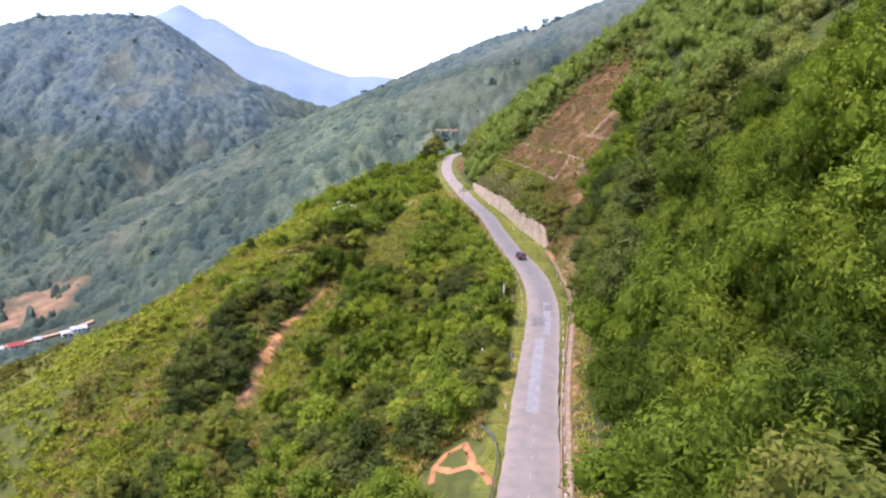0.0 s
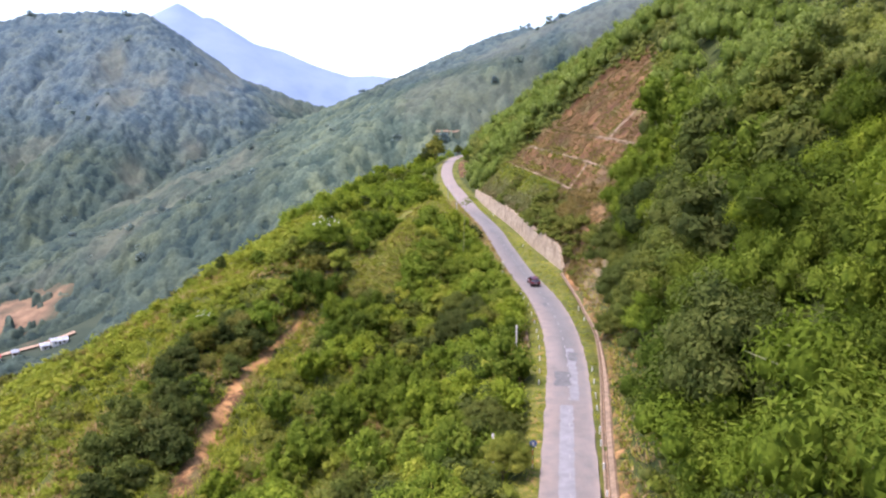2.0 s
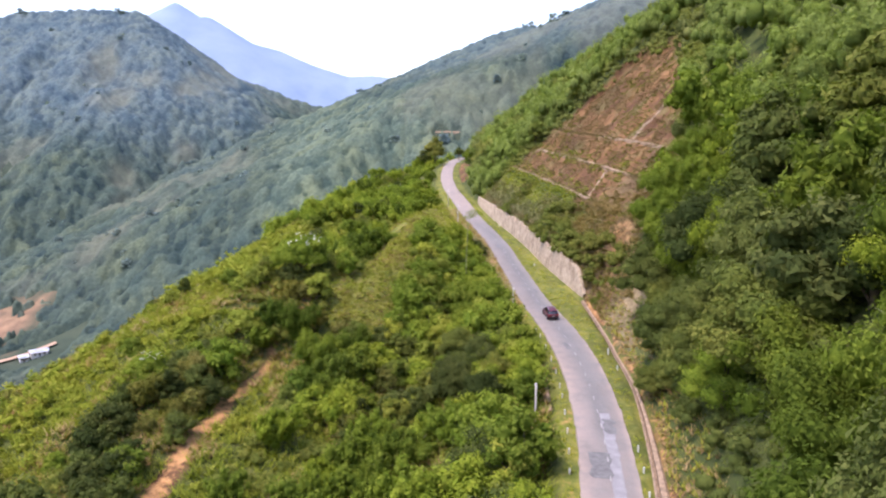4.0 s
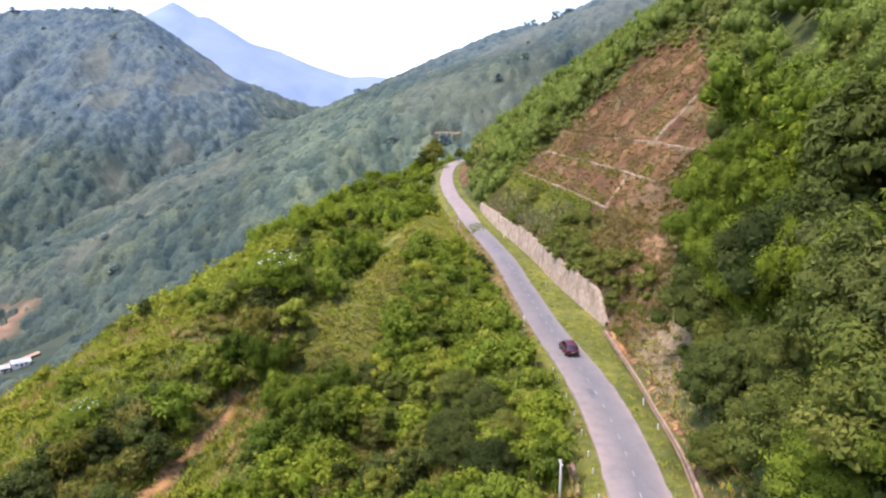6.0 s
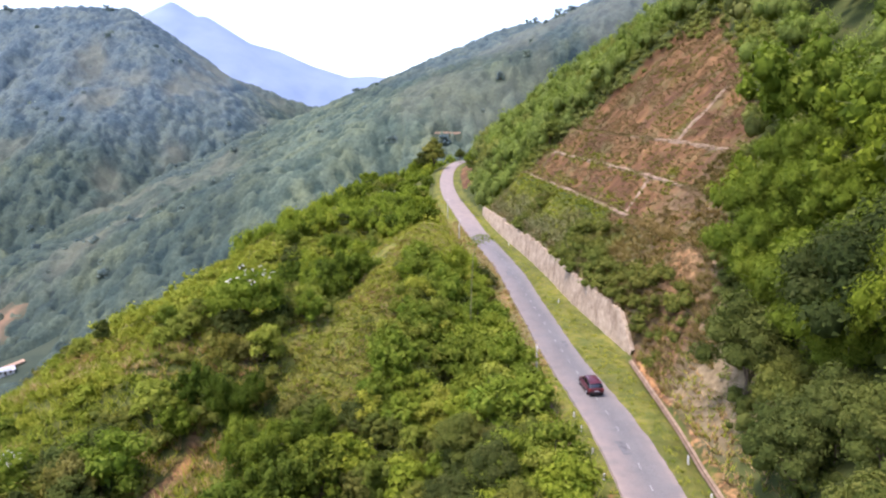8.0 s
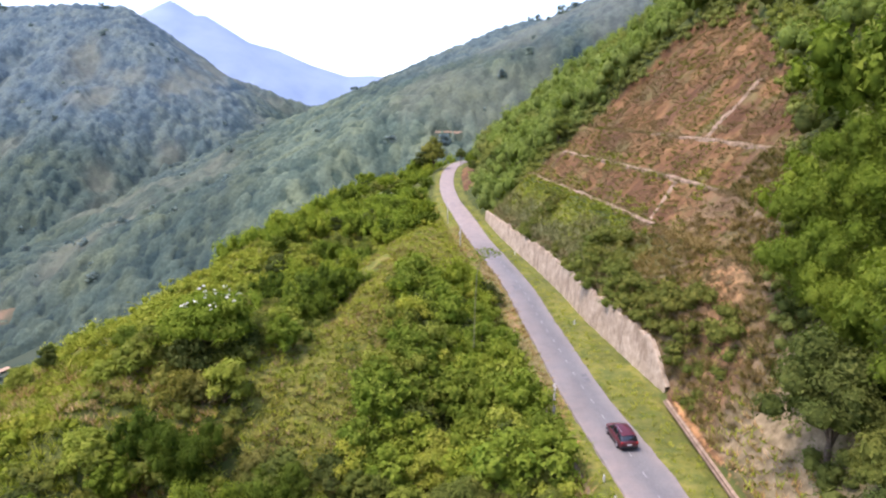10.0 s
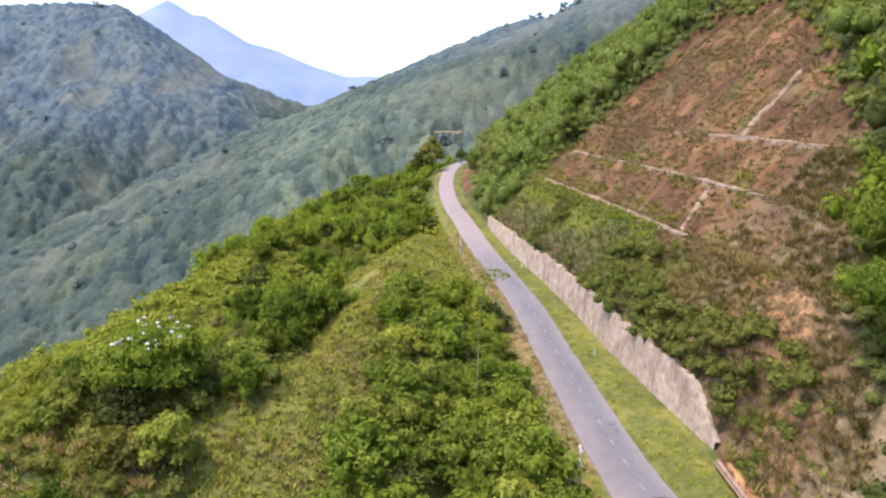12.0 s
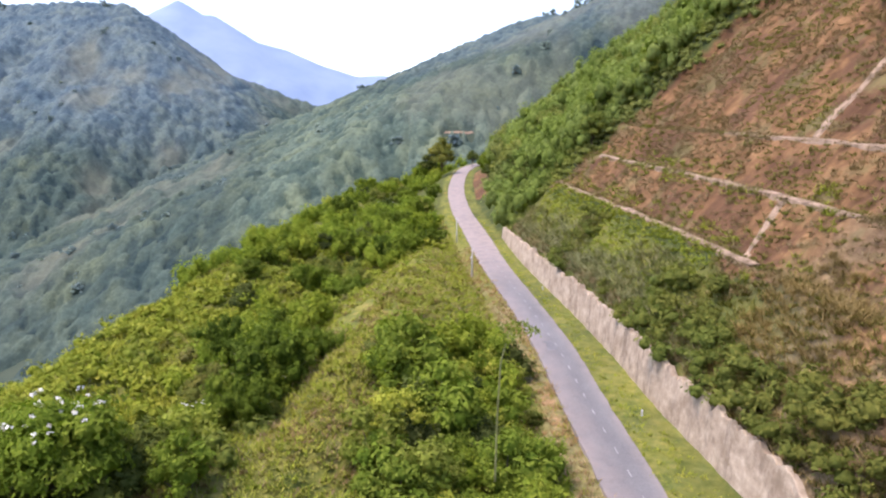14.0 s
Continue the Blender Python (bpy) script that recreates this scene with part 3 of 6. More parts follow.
# ---- the road ----
def ribbon(name, offs, rises, y0, y1, mat, label, cat, wob=0.0, kind="structure", attr=None):
    """A strip along the road with the given cross-section (offsets may be functions of y)."""
    sel = np.where((LINE[:, 1] >= y0) & (LINE[:, 1] <= y1))[0]
    sel = sel[: np.argmax(np.diff(np.append(LINE[sel, 1], -1e9)) < -1e8) + 1]
    vs, n = [], len(offs)
    for i in sel:
        yy = LINE[i, 1]
        for k, (o, r) in enumerate(zip(offs, rises)):
            o = o(yy) if callable(o) else o
            if wob and k in (0, 1, n - 2, n - 1):
                o += wob * noise.noise((yy * 0.35, k // (n // 2) * 7.0, 0)) + 0.8 * wob * noise.noise((yy * 1.3, k // (n // 2) * 7.0, 3)) + 0.6 * wob * noise.noise((yy * 3.7, k // (n // 2) * 7.0, 6))
            vs.append((LINE[i, 0] + o * SIDE[i, 0], yy + o * SIDE[i, 1], LINE[i, 2] + r))
    fs = [(a * n + k, a * n + k + 1, (a + 1) * n + k + 1, (a + 1) * n + k) for a in range(len(sel) - 1) for k in range(n - 1)]
    me = mesh_np(name, vs, fs, [mat], False)
    if attr:
        a = me.attributes.new("dust", "FLOAT", "POINT")
        far_dust = np.repeat(np.maximum(0.9 * smooth(212, 268, LINE[sel, 1]), 0.5 * smooth(125, 95, LINE[sel, 1])), n)
        swept = np.repeat(np.interp(LINE[sel, 1], [130, 165, 232, 250], [1, 0.55, 0.55, 1]), n)
        a.data.foreach_set("value", np.maximum(np.tile(np.array(attr), len(sel)) * swept, far_dust).astype(np.float32))
    return tagged(new(name, me), label, cat, "", kind)


def east(o):
    """The road narrows on its eastern side beside the wall."""
    return lambda yy: o - float(np.interp(yy, [140, 165, 235, 262], [0.0, 0.6, 0.6, 0.15]))


road = ribbon("road", [-2.8, -2.68, -2.4, -2.05, -0.9, 0, 0.9, east(2.05), east(2.4), east(2.68), east(2.8)], [-0.3, -0.01, 0, 0.015, 0.04, 0.05, 0.04, 0.015, 0, -0.01, -0.3], -150, 520,
              M_ASPHALT, "narrow worn grey asphalt mountain road with dusty pale edges", "road", 0.17, attr=[0.95, 0.92, 0.85, 0.75, 0.42, 0.12, 0.15, 0.42, 0.7, 0.88, 0.95])
RNGP = np.random.default_rng(3)
POLES = [(5.2, 85.3, 2.2), (11.0, 118.5, 2.0), (12.4, 158, 2.6), (4.6, 238, 1.6), (2.0, 268, 1.2)]


# ---- works along the road ----
def toe_at(yy):
    return float(np.interp(yy, TOE_Y, TOE_D))


DRAIN = [-0.58, -0.38, -0.34, -0.06, 0.02, 0.52, 0.80]
DRAIN_Z = [-0.12, 0.0, -0.40, -0.40, 0.02, 0.14, -0.06]
def slim(yy):
    return float(np.interp(yy, [100, 130], [0.95, 0.42]))


ribbon("drain_east", [(lambda yy, o=o: toe_at(yy) - 0.6 + o * slim(yy)) for o in DRAIN], DRAIN_Z, -60, 163, M_CONCRETE, "shallow stained roadside drain with pale edges", "drain")
ribbon("drain_silt_east", [(lambda yy, o=o: toe_at(yy) - 0.6 + o * slim(yy)) for o in (-0.33, -0.19, -0.07)], [-0.40, -0.42, -0.40], -60, 163, M_SILT, "dark silt lying in the roadside drain", "silt")
ribbon("drain_west", [-5.4 + 0.55 * o for o in DRAIN], [q - 0.45 for q in DRAIN_Z], 119, 166, M_CONCRETE, "shallow concrete drain below the verge", "drain")
ribbon("drain_silt_west", [-5.4 + o for o in (-0.18, -0.10, -0.04)], [-0.82, -0.84, -0.82], 119, 166, M_SILT, "dark silt lying in the lower drain", "silt")



def retaining_wall():
    """A battered masonry wall with an uneven top, set in courses, with a raking near end."""
    root = tagged(new("retaining_wall"), "long pale stained masonry retaining wall with ragged top edge", "wall", "", "structure")
    sel = np.where((LINE[:, 1] > 162) & (LINE[:, 1] < 273))[0]
    dense = []
    for a, b in zip(sel, sel[1:]):
        for q in np.linspace(0, 1, 4, endpoint=False):
            dense.append(((1 - q) * LINE[a] + q * LINE[b], (1 - q) * SIDE[a] + q * SIDE[b]))
    length = 14
    for s0 in range(0, len(dense) - 1, length):
        bit = dense[s0:s0 + length + 1]
        if len(bit) < 3:
            continue
        vs, n = [], 0
        for p, sd in bit:
            yy = p[1]
            h = max(0.05 if yy < 163.5 else 0.25, float(np.interp(yy, WALL_Y, WALL_H)) + min(1.0, max(0.1, (yy - 164) / 8)) * (0.5 * noise.noise((yy * 0.23, 0, 0)) + 0.6 * noise.noise((yy * 1.1, 5, 0)) + 0.75 * noise.noise((yy * 2.4, 8, 0))) - 0.05)
            sect = [(0.0, -1.2)] + [(0.11 * h * q / 9, h * q / 9) for q in range(10)]
            sect += [(0.11 * h + 0.10, h + 0.03), (0.11 * h + 0.55, h - 0.05), (0.11 * h + 0.9, h - 0.9), (0.11 * h + 1.2, -1.2)]
            n = len(sect)
            for o, z in sect:
                o += toe_at(yy) - 0.1 + 0.05 * noise.noise((yy * 0.9, z * 1.1, 1)) + 0.03 * noise.noise((yy * 2.1, z * 3, 1))
                vs.append((p[0] + o * sd[0], yy + o * sd[1], p[2] + z))
        fs = [(a * n + k, (a + 1) * n + k, (a + 1) * n + k + 1, a * n + k + 1) for a in range(len(bit) - 1) for k in range(n - 1)]
        ob = new("wall_section", mesh_np("wall_section", vs, fs, [M_WALL]))
        ob.parent = root


retaining_wall()


def bench(name, d, y0, y1, w, label):
    """A pale level track along the cut slope, at the distance d from its foot."""
    sel = np.where((LINE[:, 1] > y0) & (LINE[:, 1] < y1))[0]
    vs = []
    for i in sel:
        o0 = toe_at(LINE[i, 1]) + d
        zc = float(np.interp(d, CUT_D, CUT_Z)) + LINE[i, 2]
        for o, r in ((-w * 0.75, -0.5), (-w / 2, 0.20), (0, 0.28), (w / 2, 0.32), (w * 0.75, -0.4)):
            o += o0 + 0.35 * noise.noise((LINE[i, 1] * 0.3, d, 0))
            r += 0.2 * noise.noise((LINE[i, 1] * 0.2, d + 9, 0))
            vs.append((LINE[i, 0] + o * SIDE[i, 0], LINE[i, 1] + o * SIDE[i, 1], zc + r))
    fs = [(a * 5 + k, a * 5 + k + 1, (a + 1) * 5 + k + 1, (a + 1) * 5 + k) for a in range(len(sel) - 1) for k in range(4)]
    tagged(new(name, mesh_np(name, vs, fs, [M_BENCH])), label, "track", "", "structure")


M_BENCH = plain("bench_dirt", (0.25, 0.18, 0.12), 0.95, 0.05, 0, 0.9, 0.45)
bench("bench_track", 10.4, 190, 264, 1.05, "pale earth bench track along the cut slope")
bench("bench_track", 17.4, 186, 258, 1.0, "pale earth bench track along the cut slope")
bench("bench_track", 24.4, 184, 224, 0.95, "pale earth bench track high on the cut slope")


def chute(points, w):
    """A narrow pale gully washed down between two benches."""
    vs = []
    for (ax, ay), (bx, by) in zip(points, points[1:]):
        for q in np.linspace(0, 1, 9):
            cx, cy = ax + q * (bx - ax), ay + q * (by - ay)
            nx_, ny_ = -(by - ay), bx - ax
            ln = math.hypot(nx_, ny_)
            for o, up in ((-w, -0.25), (-0.55 * w, 0.16), (0, 0.05), (0.55 * w, 0.16), (w, -0.25)):
                o += 0.15 * noise.noise((cx * 1.7, cy * 1.7, 2))
                px_, py_ = cx + o * nx_ / ln, cy + o * ny_ / ln
                vs.append((px_, py_, height(cx, cy) + up))
    n = len(vs) // 5
    fs = [(a * 5 + k, a * 5 + k + 1, (a + 1) * 5 + k + 1, (a + 1) * 5 + k) for a in range(n - 1) for k in range(4)]
    tagged(new("earth_chute", mesh_np("earth_chute", vs, fs, [M_BENCH])), "pale washed earth chute between the bench tracks", "gully", "", "structure")


chute([(31.5, 195), (38, 199)], 0.7)
chute([(44.5, 208.7), (50.3, 209.8), (56, 212)], 0.7)


def station(yy, off, up=0.0):
    i = int(np.argmin(np.abs(LINE[:400, 1] - yy)))
    a = math.atan2(TAN[i, 1], TAN[i, 0])
    return LINE[i, 0] + off * SIDE[i, 0], LINE[i, 1] + off * SIDE[i, 1], LINE[i, 2] + up, a


# worn centre dashes and patches, laid on the crown of the road
def slab(name, yy, off, ln, wd, mat, parent, up, ragged=0.0, seed=0):
    n = max(2, int(ln / 0.7))
    vs = []
    for k in range(n + 1):
        y1 = yy + ln * k / n
        i = np.interp(y1, LINE[:330, 1], np.arange(330))
        i0, q = int(i), i - int(i)
        p = LINE[i0] * (1 - q) + LINE[i0 + 1] * q
        sd = SIDE[i0]
        for sgn in (-1, 1):
            o = off + sgn * wd / 2 + ragged * noise.noise((y1 * 1.1, sgn * 5.0, seed))
            crown = 0.05 - 0.012 * abs(o)
            vs.append((p[0] + o * sd[0], p[1] + o * sd[1], p[2] + crown + up))
    fs = [(2 * k, 2 * k + 1, 2 * k + 3, 2 * k + 2) for k in range(n)]
    ob = new(name, mesh_np(name, vs, fs, [mat]))
    ob.parent = parent
    return ob


M_PATCH = plain("fresh_patch_asphalt", (0.132, 0.129, 0.125), 0.8, 0.3, 0, 1.5, 0.25)
M_PALE = plain("pale_worn_strip", (0.225, 0.220, 0.222), 0.85, 0.2, 0, 1.2, 0.14)
yy, k = 46.0, 0
while yy < 262:
    slab("centre_dash", yy, 0.05, 1.0, 0.10, M_PAINT, road, 0.040)
    yy += 3.6
slab("worn_strip", 71.5, -0.25, 27, 1.5, M_PALE, road, 0.022, 0.2, 1)
slab("worn_strip", 100, 0.7, 18, 1.1, M_PALE, road, 0.022, 0.25, 2)
for q, (y0, off, ln, wd) in enumerate([(104, -0.7, 5, 2.0), (113, 0.9, 3.5, 1.2), (138.5, -0.5, 2.6, 0.8), (166.5, 1.1, 2.4, 0.8), (203, -0.6, 3, 1.2)]):
    slab("road_patch", y0, off, ln, wd, M_PATCH, road, 0.030, 0.6, q + 5)


def guide_post():
    root = new("guide_post")
    bm = bmesh.new()
    bm_box(bm, (-0.075, -0.075, -0.3), (0.075, 0.075, 0.46), 0.012)
    part("shaft", bm, M_POST, root)
    bm = bmesh.new()
    bm_box(bm, (-0.08, -0.08, 0.46), (0.08, 0.08, 0.62), 0.03)
    part("cap", bm, M_POST, root)
    return tagged(root, "short white painted concrete guide post on the verge", "post", "guide posts along the road")


post = None
for yy, off in [(46 + 4.3 * k, 3.22) for k in range(16)] + [(130.7, 4.6), (137, 4.9), (186, 4.6), (228, 4.4)] + [(104 + 4.35 * k, -3.65) for k in range(11)] + [(88, -3.4), (72, -3.3), (251, -3.9), (414, 3.3), (409, 3.3), (404, -3.3), (398, -3.3)]:
    px, py, pz, a = station(yy, off, -0.1)
    m = pose(px, py, pz, RNGP.normal() * 2, RNGP.normal() * 2, math.degrees(a) + RNGP.normal() * 6) if yy else None
    if post is None:
        post = guide_post()
        post.matrix_basis = m
    else:
        copy_thing(post, m)


def crash_barrier():
    """A galvanised beam on short posts along the outer edge, its end flared away from the road."""
    root = tagged(new("crash_barrier"), "weathered grey steel crash barrier with a flared end beside the road", "barrier")
    m = plain("galvanised_steel", (0.20, 0.21, 0.20), 0.6, 0.4, 0.5, 3.0, 0.3)
    pts = [Vector(station(q, -3.15)[:3]) for q in np.arange(24, 63, 3.0)]
    pts += [Vector((x, y, height(x, y) + 0.05)) for x, y in ((5.2, 64.6), (4.6, 66.6), (4.0, 68.6))]
    for a, b in zip(pts, pts[1:]):
        d = (b - a).normalized()
        out = d.cross(Vector((0, 0, 1)))
        bm = bmesh.new()
        prof = [(0.0, 0.42), (0.07, 0.49), (0.0, 0.57), (0.07, 0.65), (0.0, 0.73)]
        rows = [[bm.verts.new(p + out * (o + th) + Vector((0, 0, h))) for o, h in prof] for p in (a, b) for th in (0.0, 0.02)]
        for k in range(4):
            bm.faces.new((rows[0][k], rows[0][k + 1], rows[2][k + 1], rows[2][k]))
            bm.faces.new((rows[1][k], rows[3][k], rows[3][k + 1], rows[1][k + 1]))
        part("beam", bm, m, root)
    for p in pts:
        bm = bmesh.new()
        bm_box(bm, (p.x - 0.06, p.y - 0.05, p.z - 0.5), (p.x + 0.06, p.y + 0.05, p.z + 0.70), 0.01)
        part("post", bm, m, root)


crash_barrier()


def round_sign():
    """A blue disc on a red and white banded post."""
    root = new("traffic_sign")
    for q in range(6):
        bm = bmesh.new()
        bm_tube(bm, [(0, 0, -0.4 + 0.45 * q), (0, 0, 0.05 + 0.45 * q)], [0.045, 0.045], 10)
        part("post_band", bm, M_POST if q % 2 else M_RED, root)
    bm = bmesh.new()
    bm_tube(bm, [(0, -0.05, 2.55), (0, -0.075, 2.55)], [0.36, 0.36], 24)
    part("disc", bm, plain("sign_blue", (0.05, 0.09, 0.22), 0.5, 0.4, 0, 5, 0.1), root, "round blue sign plate")
    bm = bmesh.new()
    bm_box(bm, (-0.09, -0.082, 2.35), (0.09, -0.077, 2.75))
    part("mark", bm, M_POST, root, "plain pale mark on the plate")
    return tagged(root, "round blue traffic sign on a banded red and white post", "sign")


sx_, sy_ = 8.9, 84.2
round_sign().matrix_basis = pose(sx_, sy_, height(sx_, sy_), 0, 0, 8)


def utility_pole():
    root = new("utility_pole")
    bm = bmesh.new()
    bm_tube(bm, [(0, 0, -1.0), (0, 0, 3.2), (0, 0, 6.6)], [0.15, 0.125, 0.10], 10)
    part("shaft", bm, M_POLE, root, smooth=True)
    bm = bmesh.new()
    bm_box(bm, (-0.45, -0.05, 6.15), (0.45, 0.05, 6.25), 0.01)
    part("crossarm", bm, M_POLE, root)
    for sx in (-0.38, 0.38):
        bm = bmesh.new()
        bm_tube(bm, [(sx, 0, 6.25), (sx, 0, 6.32), (sx, 0, 6.42)], [0.03, 0.05, 0.03], 8)
        part("insulator", bm, M_POST, root)
    return tagged(root, "slim pale concrete utility pole beside the road", "pole", "utility poles along the road")


pole = None
for px, py, drop in POLES:
    m = pose(px, py, height(px, py) - drop, 0, 0, 100)
    if pole is None:
        pole = utility_pole()
        pole.matrix_basis = m
    else:
        copy_thing(pole, m)


# ---- the car ----
def loft(bm, sections):
    """Skin over cross-sections with the same number of points."""
    rings = [[bm.verts.new(p) for p in s] for s in sections]
    n = len(rings[0])
    for a, b in zip(rings, rings[1:]):
        for k in range(n - 1):
            bm.faces.new((a[k], a[k + 1], b[k + 1], b[k]))
    return rings


def make_car():
    """A small sport utility car, its nose towards +x."""
    paint = plain("maroon_car_paint", (0.10, 0.018, 0.022), 0.28, 0.6, 0.25, 30, 0.1)
    glass = plain("tinted_car_glass", (0.012, 0.014, 0.017), 0.08, 0.8, 0, 10, 0.1)
    trim = plain("black_car_plastic", (0.02, 0.02, 0.022), 0.6, 0.3, 0, 20, 0.2)
    rubber = plain("tyre_rubber", (0.025, 0.025, 0.026), 0.85, 0.2, 0, 20, 0.2)
    alloy = plain("alloy_wheel", (0.45, 0.45, 0.46), 0.35, 0.5, 0.8, 20, 0.1)
    lampred = plain("red_tail_lens", (0.35, 0.02, 0.02), 0.2, 0.6, 0, 20, 0.1)
    lampclear = plain("clear_lamp_lens", (0.6, 0.6, 0.6), 0.15, 0.6, 0, 20, 0.1)
    root = new("car")
    # lower body
    bm = bmesh.new()
    secs = []
    for x, hw, zb, zs, zt in [(-2.18, 0.70, 0.45, 0.72, 0.90), (-2.10, 0.84, 0.32, 0.78, 1.00), (-1.3, 0.89, 0.27, 0.80, 1.03), (0, 0.90, 0.26, 0.78, 1.01), (0.8, 0.90, 0.26, 0.76, 0.99), (1.25, 0.88, 0.27, 0.74, 0.95), (1.9, 0.82, 0.30, 0.68, 0.84), (2.14, 0.62, 0.42, 0.60, 0.72)]:
        prof = [(-hw * 0.9, zb), (-hw, zb + 0.14), (-hw * 1.01, zs), (-hw * 0.95, zt - 0.04), (-hw * 0.8, zt), (0, zt + 0.025), (hw * 0.8, zt), (hw * 0.95, zt - 0.04), (hw * 1.01, zs), (hw, zb + 0.14), (hw * 0.9, zb), (0, zb - 0.02), (-hw * 0.9, zb)]
        secs.append([(x, y, z) for y, z in prof])
    r = loft(bm, secs)
    bm.faces.new(r[0][:-1])
    bm.faces.new(r[-1][:-1][::-1])
    bmesh.ops.remove_doubles(bm, verts=bm.verts, dist=0.001)
    bmesh.ops.recalc_face_normals(bm, faces=bm.faces)
    body = part("body", bm, paint, root, "dark maroon painted body", True)
    # cabin glass and roof
    bm = bmesh.new()
    secs = []
    for x, hw, zt in [(-2.05, 0.74, 1.02), (-1.78, 0.70, 1.46), (-1.45, 0.67, 1.58), (-0.3, 0.66, 1.62), (0.30, 0.66, 1.57), (1.10, 0.76, 1.00)]:
        prof = [(-min(0.82, hw + 0.12), 0.98), (-hw, max(1.0, zt - 0.06)), (-hw * 0.85, zt), (0, zt + 0.02), (hw * 0.85, zt), (hw, max(1.0, zt - 0.06)), (min(0.82, hw + 0.12), 0.98)]
        secs.append([(x, y, z) for y, z in prof])
    loft(bm, secs)
    bmesh.ops.recalc_face_normals(bm, faces=bm.faces)
    part("windows", bm, glass, root, "dark tinted glass", True)
    bm = bmesh.new()
    secs = [[(x, y, z + 0.015) for y, z in [(-hw, zt - 0.05), (-hw * 0.86, zt + 0.01), (0, zt + 0.03), (hw * 0.86, zt + 0.01), (hw, zt - 0.05)]] for x, hw, zt in [(-1.86, 0.69, 1.46), (-1.45, 0.685, 1.585), (-0.3, 0.675, 1.625), (0.26, 0.67, 1.58)]]
    loft(bm, secs)
    part("roof", bm, paint, root, smooth=True)
    for sy in (-1, 1):
        for x0, x1 in ((-1.0, -1.12), (0.02, -0.08)):
            bm = bmesh.new()
            bm_tube(bm, [(x0, sy * 0.825, 1.0), (x1, sy * 0.685, 1.56)], [0.045, 0.04], 6)
            part("pillar", bm, paint, root)
        bm = bmesh.new()
        bm_tube(bm, [(-1.5, sy * 0.58, 1.64), (-1.4, sy * 0.58, 1.68), (0.0, sy * 0.58, 1.70), (0.1, sy * 0.58, 1.64)], [0.02] * 4, 6)
        part("roof_rail", bm, alloy, root)
        bm = bmesh.new()
        bm_box(bm, (0.72, sy * 0.97 - 0.09, 0.98), (0.88, sy * 0.97 + 0.09, 1.12), 0.03)
        part("side_mirror", bm, paint, root)
        bm = bmesh.new()
        bm_box(bm, (-2.17, sy * 0.70 - 0.13, 0.78), (-2.05, sy * 0.70 + 0.13, 0.98), 0.03)
        part("tail_light", bm, lampred, root, "red tail light")
        bm = bmesh.new()
        bm_box(bm, (1.92, sy * 0.62 - 0.16, 0.60), (2.10, sy * 0.62 + 0.16, 0.72), 0.03)
        part("headlight", bm, lampclear, root)
        bm = bmesh.new()
        bm_box(bm, (-1.2, sy * 0.90 - 0.015, 0.28), (1.2, sy * 0.90 + 0.02, 0.40), 0.01)
        part("sill", bm, trim, root)
        for wx in (-1.32, 1.33):
            bm = bmesh.new()
            bm_tube(bm, [(wx, sy * 0.70, 0.34), (wx, sy * 0.72, 0.34), (wx, sy * 0.90, 0.34), (wx, sy * 0.92, 0.34)], [0.30, 0.34, 0.34, 0.30], 20)
            tyre = part("wheel", bm, rubber, root)
            bm = bmesh.new()
            bm_tube(bm, [(wx, sy * 0.90, 0.34), (wx, sy * 0.935, 0.34)], [0.21, 0.19], 12)
            part("rim", bm, alloy, tyre)
    bm = bmesh.new()
    bm_box(bm, (-2.24, -0.78, 0.36), (-2.06, 0.78, 0.60), 0.05)
    part("rear_bumper", bm, trim, root, "black plastic rear bumper")
    bm = bmesh.new()
    bm_box(bm, (2.0, -0.70, 0.34), (2.18, 0.70, 0.54), 0.05)
    part("front_bumper", bm, trim, root)
    bm = bmesh.new()
    bm_box(bm, (-2.19, -0.24, 0.66), (-2.15, 0.24, 0.77), 0.005)
    part("plate", bm, M_POST, root)
    return tagged(root, "dark maroon sport utility car driving on the asphalt", "car")


car = make_car()
px, py, pz, a = station(154.0, 0.15, 0.055)
car.matrix_basis = pose(px, py, pz, 0, -3.0, math.degrees(a))


# ---- settlement in the valley ----
def house(L, W, H, rise, wall_m, roof_m, label):
    root = new("house")
    bm = bmesh.new()
    bm_box(bm, (-L / 2, -W / 2, -1.5), (L / 2, W / 2, H))
    part("wall", bm, wall_m, root)
    bm = bmesh.new()
    e = 0.7
    v = [bm.verts.new(p) for p in [(-L / 2 - e, -W / 2 - e, H - 0.2), (L / 2 + e, -W / 2 - e, H - 0.2), (L / 2 + e, 0, H + rise), (-L / 2 - e, 0, H + rise), (L / 2 + e, W / 2 + e, H - 0.2), (-L / 2 - e, W / 2 + e, H - 0.2)]]
    bm.faces.new((v[0], v[1], v[2], v[3]))
    bm.faces.new((v[3], v[2], v[4], v[5]))
    bmesh.ops.solidify(bm, geom=bm.faces[:], thickness=0.15)
    part("roof", bm, roof_m, root)
    for sx in (-1, 1):
        bm = bmesh.new()
        bm_box(bm, (sx * L * 0.28 - 0.6, -W / 2 - 0.06, 0.9), (sx * L * 0.28 + 0.6, -W / 2 + 0.05, 2.2))
        part("window", bm, M_SILT, root)
    bm = bmesh.new()
    bm_box(bm, (-0.55, -W / 2 - 0.06, 0), (0.55, -W / 2 + 0.05, 2.1))
    part("door", bm, M_BARK, root)
    return tagged(root, label, "house", "houses in the valley")


